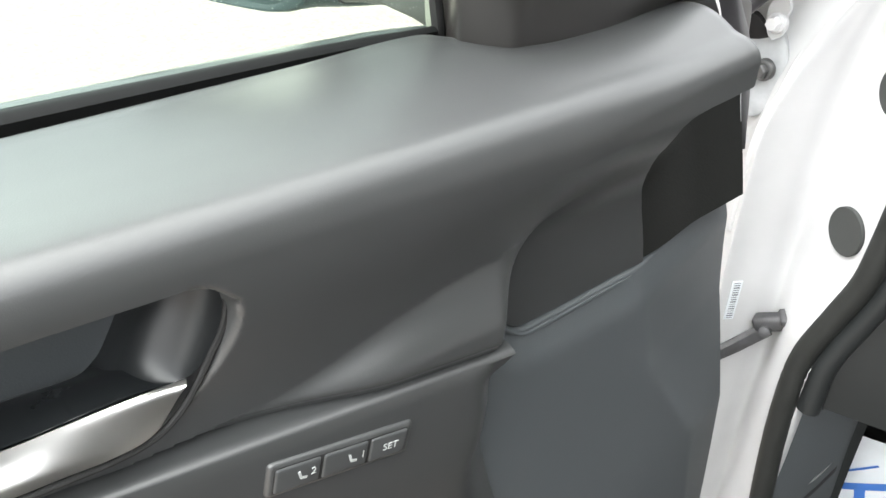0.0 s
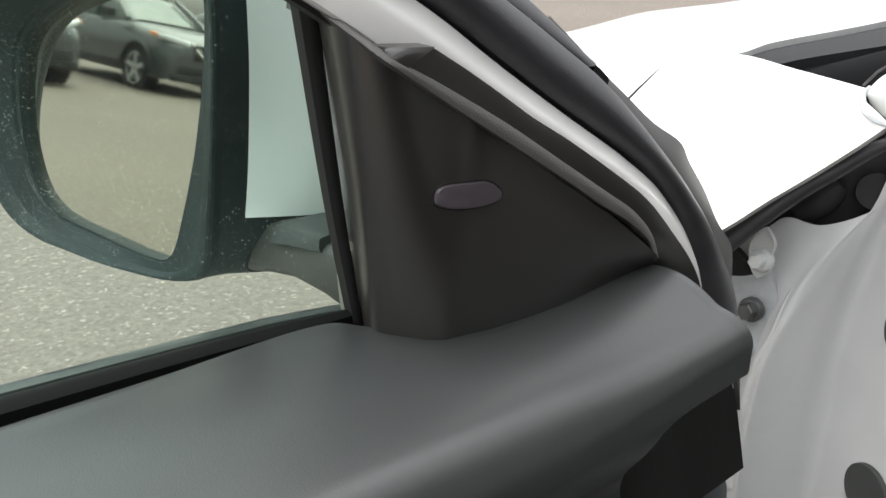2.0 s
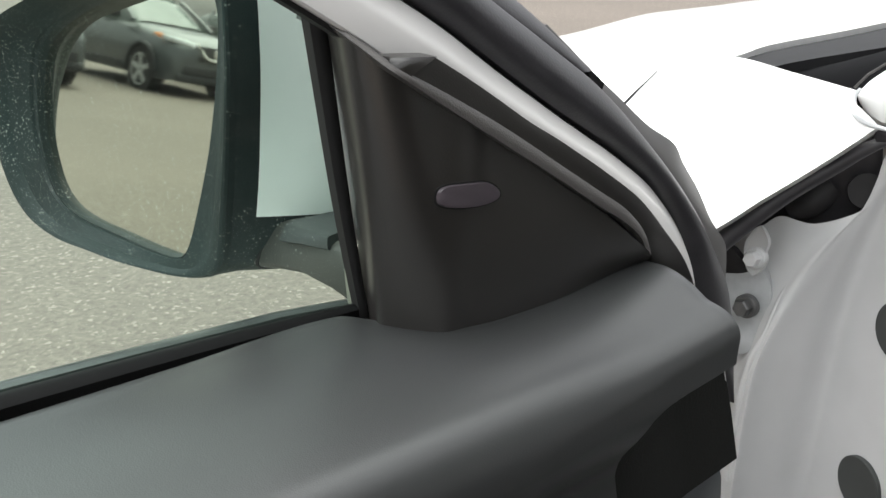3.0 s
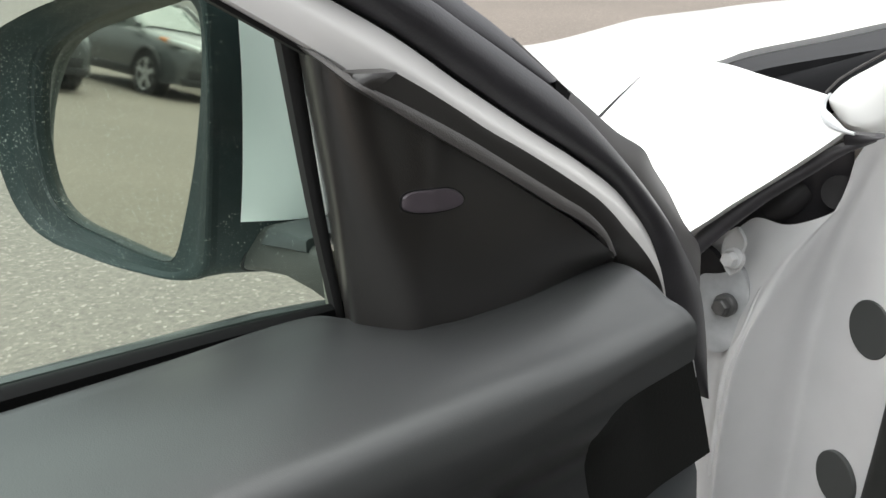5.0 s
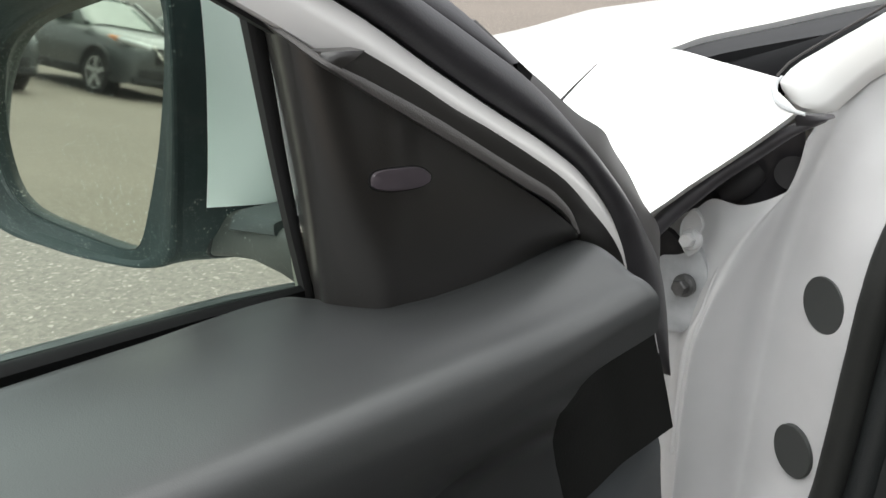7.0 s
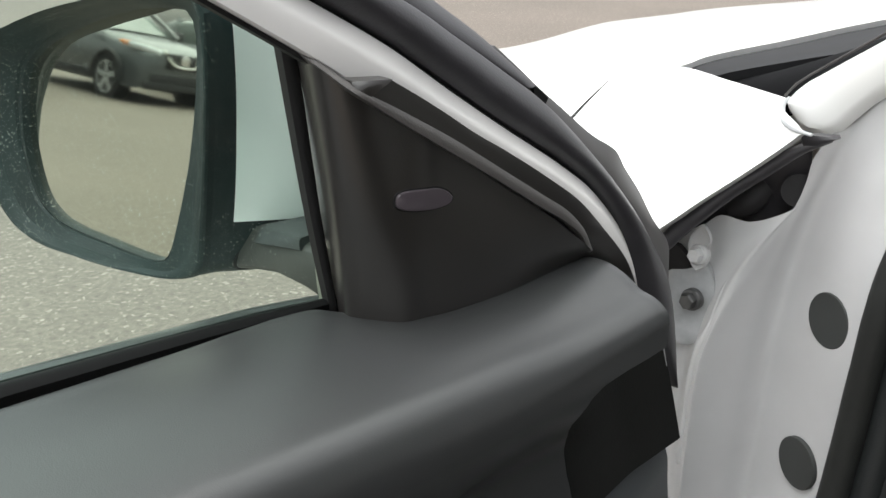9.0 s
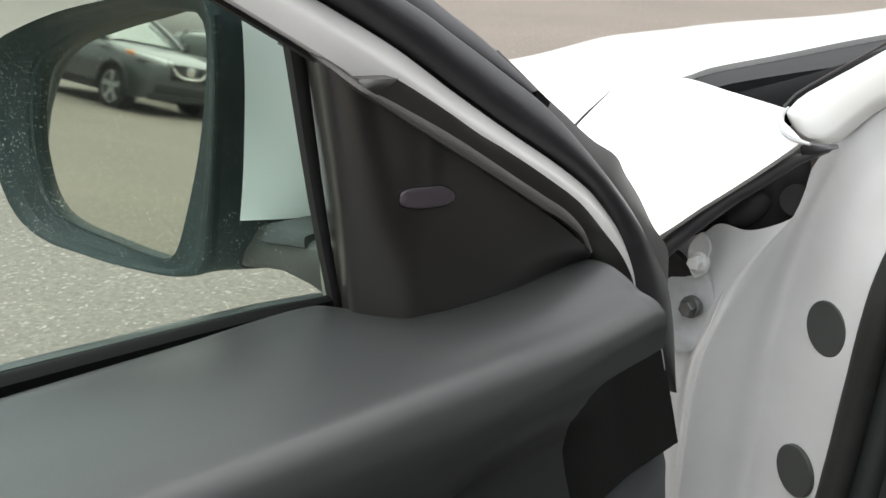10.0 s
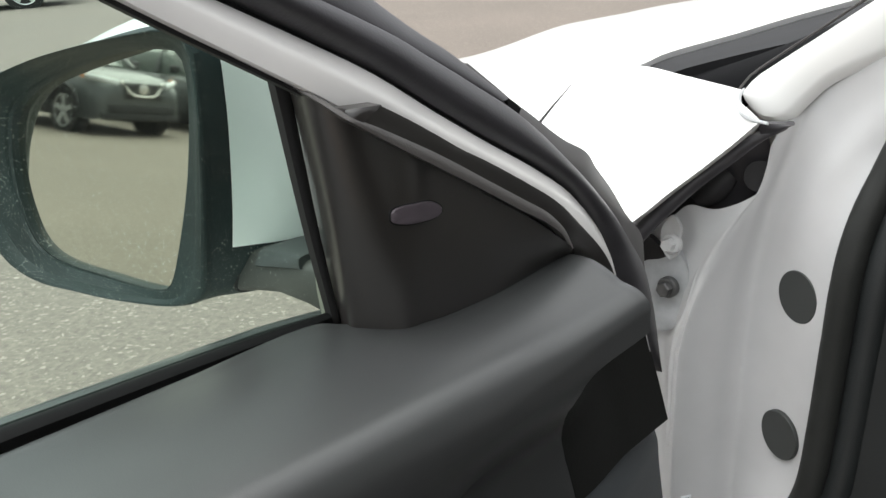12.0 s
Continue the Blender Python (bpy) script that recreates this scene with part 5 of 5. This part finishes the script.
# printed paper sheet standing in the footwell
def sheet(x0, x1, z0, z1, lift, n=14):
    rows = []
    for k in range(n + 1):
        t = k / n
        z = mix(z0, z1, t)
        rows.append([Vector((mix(x0, x1, i / 12), 0.905 - 0.03 * math.sin(2.2 * t) - 0.012 * math.sin(i * 0.5) - lift, z)) for i in range(13)])
    bm = grid(rows)
    return bm


def sheet_bar(a, b, half):
    """A printed bar on the sheet between two (x, z) places."""
    d = Vector((b[0] - a[0], 0, b[1] - a[1]))
    n = Vector((-d.z, 0, d.x)).normalized() * half
    rows = []
    for k in range(7):
        c = Vector((a[0], 0, a[1])) + d * (k / 6)
        r = []
        for s in (-1, 1):
            p = c + n * s
            t, i = (p.z - 0.262) / 0.24, (p.x - 0.262) / 0.45 * 12
            r.append(Vector((p.x, 0.905 - 0.03 * math.sin(2.2 * t) - 0.012 * math.sin(i * 0.5) - 0.0015, p.z)))
        rows.append(r)
    return grid(rows)


paper = thing("paper_sheet", pose(0, 0, 0), "white paper sheet with blue print in the footwell", "paper")
part("sheet", sheet(0.262, 0.712, 0.262, 0.502, 0.0), PAPER, paper)
for a, b, half in (((0.268, 0.432), (0.318, 0.470), 0.0016), ((0.283, 0.418), (0.34, 0.446), 0.0055), ((0.308, 0.432), (0.322, 0.372), 0.006), ((0.36, 0.45), (0.375, 0.39), 0.006)):
    part("blue_bar", sheet_bar(a, b, half), INK_BLUE, paper)


# ---- parked grey cars, seen in the mirror ----
def suv():
    """A compact five-door crossover; origin on the ground under the front axle, x forwards."""
    root = thing("parked_car", pose(0, 0, 0), "dark grey crossover parked nose out in a row", "car", "row of parked cars")

    def section(x, half, low, high, tuck=0.0, crown=0.04, n=22):
        pts = []
        for k in range(n):
            a = math.pi * k / (n - 1)
            c, s = math.cos(a), math.sin(a)
            y = half * (abs(c) ** 0.28) * (1 if c > 0 else -1)
            z = mix(low, high - crown * abs(c) ** 2, (abs(s) ** 0.45))
            belly = 1 - tuck * smooth(0.75, 1.0, (z - low) / (high - low))
            pts.append(Vector((x, y * belly, z)))
        return pts

    body = [section(0.86, 0.62, 0.42, 0.76), section(0.84, 0.72, 0.30, 0.87), section(0.74, 0.82, 0.26, 0.93), section(0.5, 0.89, 0.26, 1.01), section(0.1, 0.905, 0.28, 1.06), section(-0.4, 0.9, 0.28, 1.11, crown=0.03),
            section(-0.9, 0.9, 0.26, 1.13), section(-1.6, 0.9, 0.26, 1.14), section(-2.4, 0.9, 0.28, 1.15), section(-3.1, 0.88, 0.3, 1.16), section(-3.4, 0.82, 0.34, 1.12), section(-3.5, 0.7, 0.42, 1.0)]
    bm = grid(body)
    for end in (body[0], body[-1]):
        cap(bm, end)
    shell_part = part("body", bm, CAR_GREY, root, "grey metallic body")
    # greenhouse and roof
    roof = [section(-0.6, 0.70, 1.0, 1.15, 0.0), section(-1.0, 0.72, 1.05, 1.38, 0.2), section(-1.35, 0.74, 1.08, 1.58, 0.24), section(-1.7, 0.75, 1.08, 1.64, 0.24), section(-2.4, 0.74, 1.08, 1.63, 0.24), section(-3.0, 0.72, 1.08, 1.56, 0.22), section(-3.35, 0.68, 1.05, 1.2, 0.1)]
    bm = grid(roof)
    part("windows", bm, CAR_GLASS, root, "windows coloured pale for the sky they reflect")
    top = [[v + Vector((0, 0, 0.012)) for v in sec[7:15]] for sec in roof[2:6]]
    part("roof", grid(top), CAR_GREY, root)
    for side in (1, -1):
        for a, b in (((-0.55, 0.80, 1.12), (-1.35, 0.60, 1.575)), ((-1.62, 0.82, 1.12), (-1.66, 0.6, 1.61)), ((-2.55, 0.82, 1.13), (-2.75, 0.58, 1.58))):
            part("pillar", sweep([(a[0], side * a[1], a[2]), tuple(Vector((mix(a[0], b[0], 0.5), side * (mix(a[1], b[1], 0.5) + 0.03), mix(a[2], b[2], 0.5)))), (b[0], side * b[1], b[2])], 0.045, n=10, sides=8), CAR_GREY, root)
        part("sill", rounded_box((1.9, 0.06, 0.16), pose(-1.35, side * 0.9, 0.33), 0.02), CAR_CLADDING, root)
        door_mirror = part("door_mirror", rounded_box((0.12, 0.2, 0.15), pose(-0.85, side * 0.99, 1.19), 0.04, 3), CAR_CLADDING, root)
        for x in (0.0, -2.7):
            arch = [(x + 0.44 * math.cos(a), side * 0.905, 0.34 + 0.44 * math.sin(a)) for a in [math.pi * k / 10 for k in range(11)]]
            part("arch_cladding", sweep(arch, 0.045, n=24, sides=8, up=(0, 1, 0)), CAR_CLADDING, root)
            well = disc(facing((x, side * 0.86, 0.36), (0, side, 0)), [(0.41, -0.2), (0.41, 0.046), (0.3, 0.046)], 30)
            part("wheel_well", well, RUBBER_DULL, root)
            m = facing((x, side * 0.80, 0.345), (0, side, 0))
            tyre = part("wheel", disc(m, [(0.22, -0.1), (0.31, -0.1), (0.34, -0.07), (0.345, 0.0), (0.34, 0.08), (0.325, 0.11), (0.272, 0.12), (0.262, 0.09)], 36), TYRE, root, "black tyre on an alloy rim")
            rim = disc(m, [(0.27, 0.06), (0.27, 0.119), (0.252, 0.112), (0.242, 0.07), (0.1, 0.065)], 36)
            for k in range(5):
                a0 = 2 * math.pi * k / 5 + 0.3
                bar = rounded_box((0.225, 0.085, 0.03), m @ Matrix.Rotation(a0, 4, "Z") @ pose(0.135, 0, 0.1), 0.008)
                tmp = bpy.data.meshes.new("spoke")
                bar.to_mesh(tmp)
                rim.from_mesh(tmp)
                bar.free()
            part("rim", rim, ALLOY, tyre)
        # lamps
        part("headlamp", sweep([(0.80, side * 0.45, 0.86), (0.74, side * 0.62, 0.90), (0.60, side * 0.80, 0.94), (0.5, side * 0.86, 0.955)], lambda t: 0.072 - 0.035 * t, n=16, sides=10), LENS, root, "clear headlamp")
        part("marker", sweep([(0.52, side * 0.87, 0.95), (0.44, side * 0.895, 0.965), (0.36, side * 0.91, 0.975)], lambda t: 0.045 - 0.02 * t, n=10, sides=8), AMBER, root, "amber side marker")
        part("fog_lamp", rounded_box((0.05, 0.2, 0.07), pose(0.80, side * 0.6, 0.46, 0, 0, side * 25), 0.015), LENS, root)
        part("tail_lamp", rounded_box((0.16, 0.05, 0.22), pose(-3.22, side * 0.87, 0.98), 0.02), RED_LENS, root)
    part("grille", rounded_box((0.06, 0.74, 0.27), pose(0.845, 0, 0.76), 0.02), RUBBER_DULL, root)
    part("lower_grille", rounded_box((0.08, 1.3, 0.15), pose(0.84, 0, 0.46), 0.03), CAR_CLADDING, root)
    part("chrome_vee", sweep([(0.83, -0.40, 0.92), (0.885, -0.26, 0.74), (0.895, -0.15, 0.69), (0.895, 0.15, 0.69), (0.885, 0.26, 0.74), (0.83, 0.40, 0.92)], 0.022, n=36, sides=8, up=(1, 0, 0)), CHROME, root, "chrome grille surround")
    part("badge", disc(facing((0.878, 0, 0.80), (1, 0, 0)), [(0.085, -0.01), (0.085, 0.008), (0.07, 0.012)], 24), CHROME, root, "plain round chrome badge")
    part("bumper", rounded_box((0.1, 1.5, 0.14), pose(0.82, 0, 0.33), 0.04, 3), CAR_CLADDING, root)
    return root


first = suv()
PARKED = pose(-15.82, -0.95, 0, 0, 0, -28.3)
first.matrix_basis = PARKED
for ahead, aside in ((0.5, 3.35), (0.0, -2.9)):
    copy_thing(first, PARKED @ pose(ahead, aside, 0))
# one more across the lane, far ahead
copy_thing(first, pose(-13.2, 16.2, 0, 0, 0, 40))
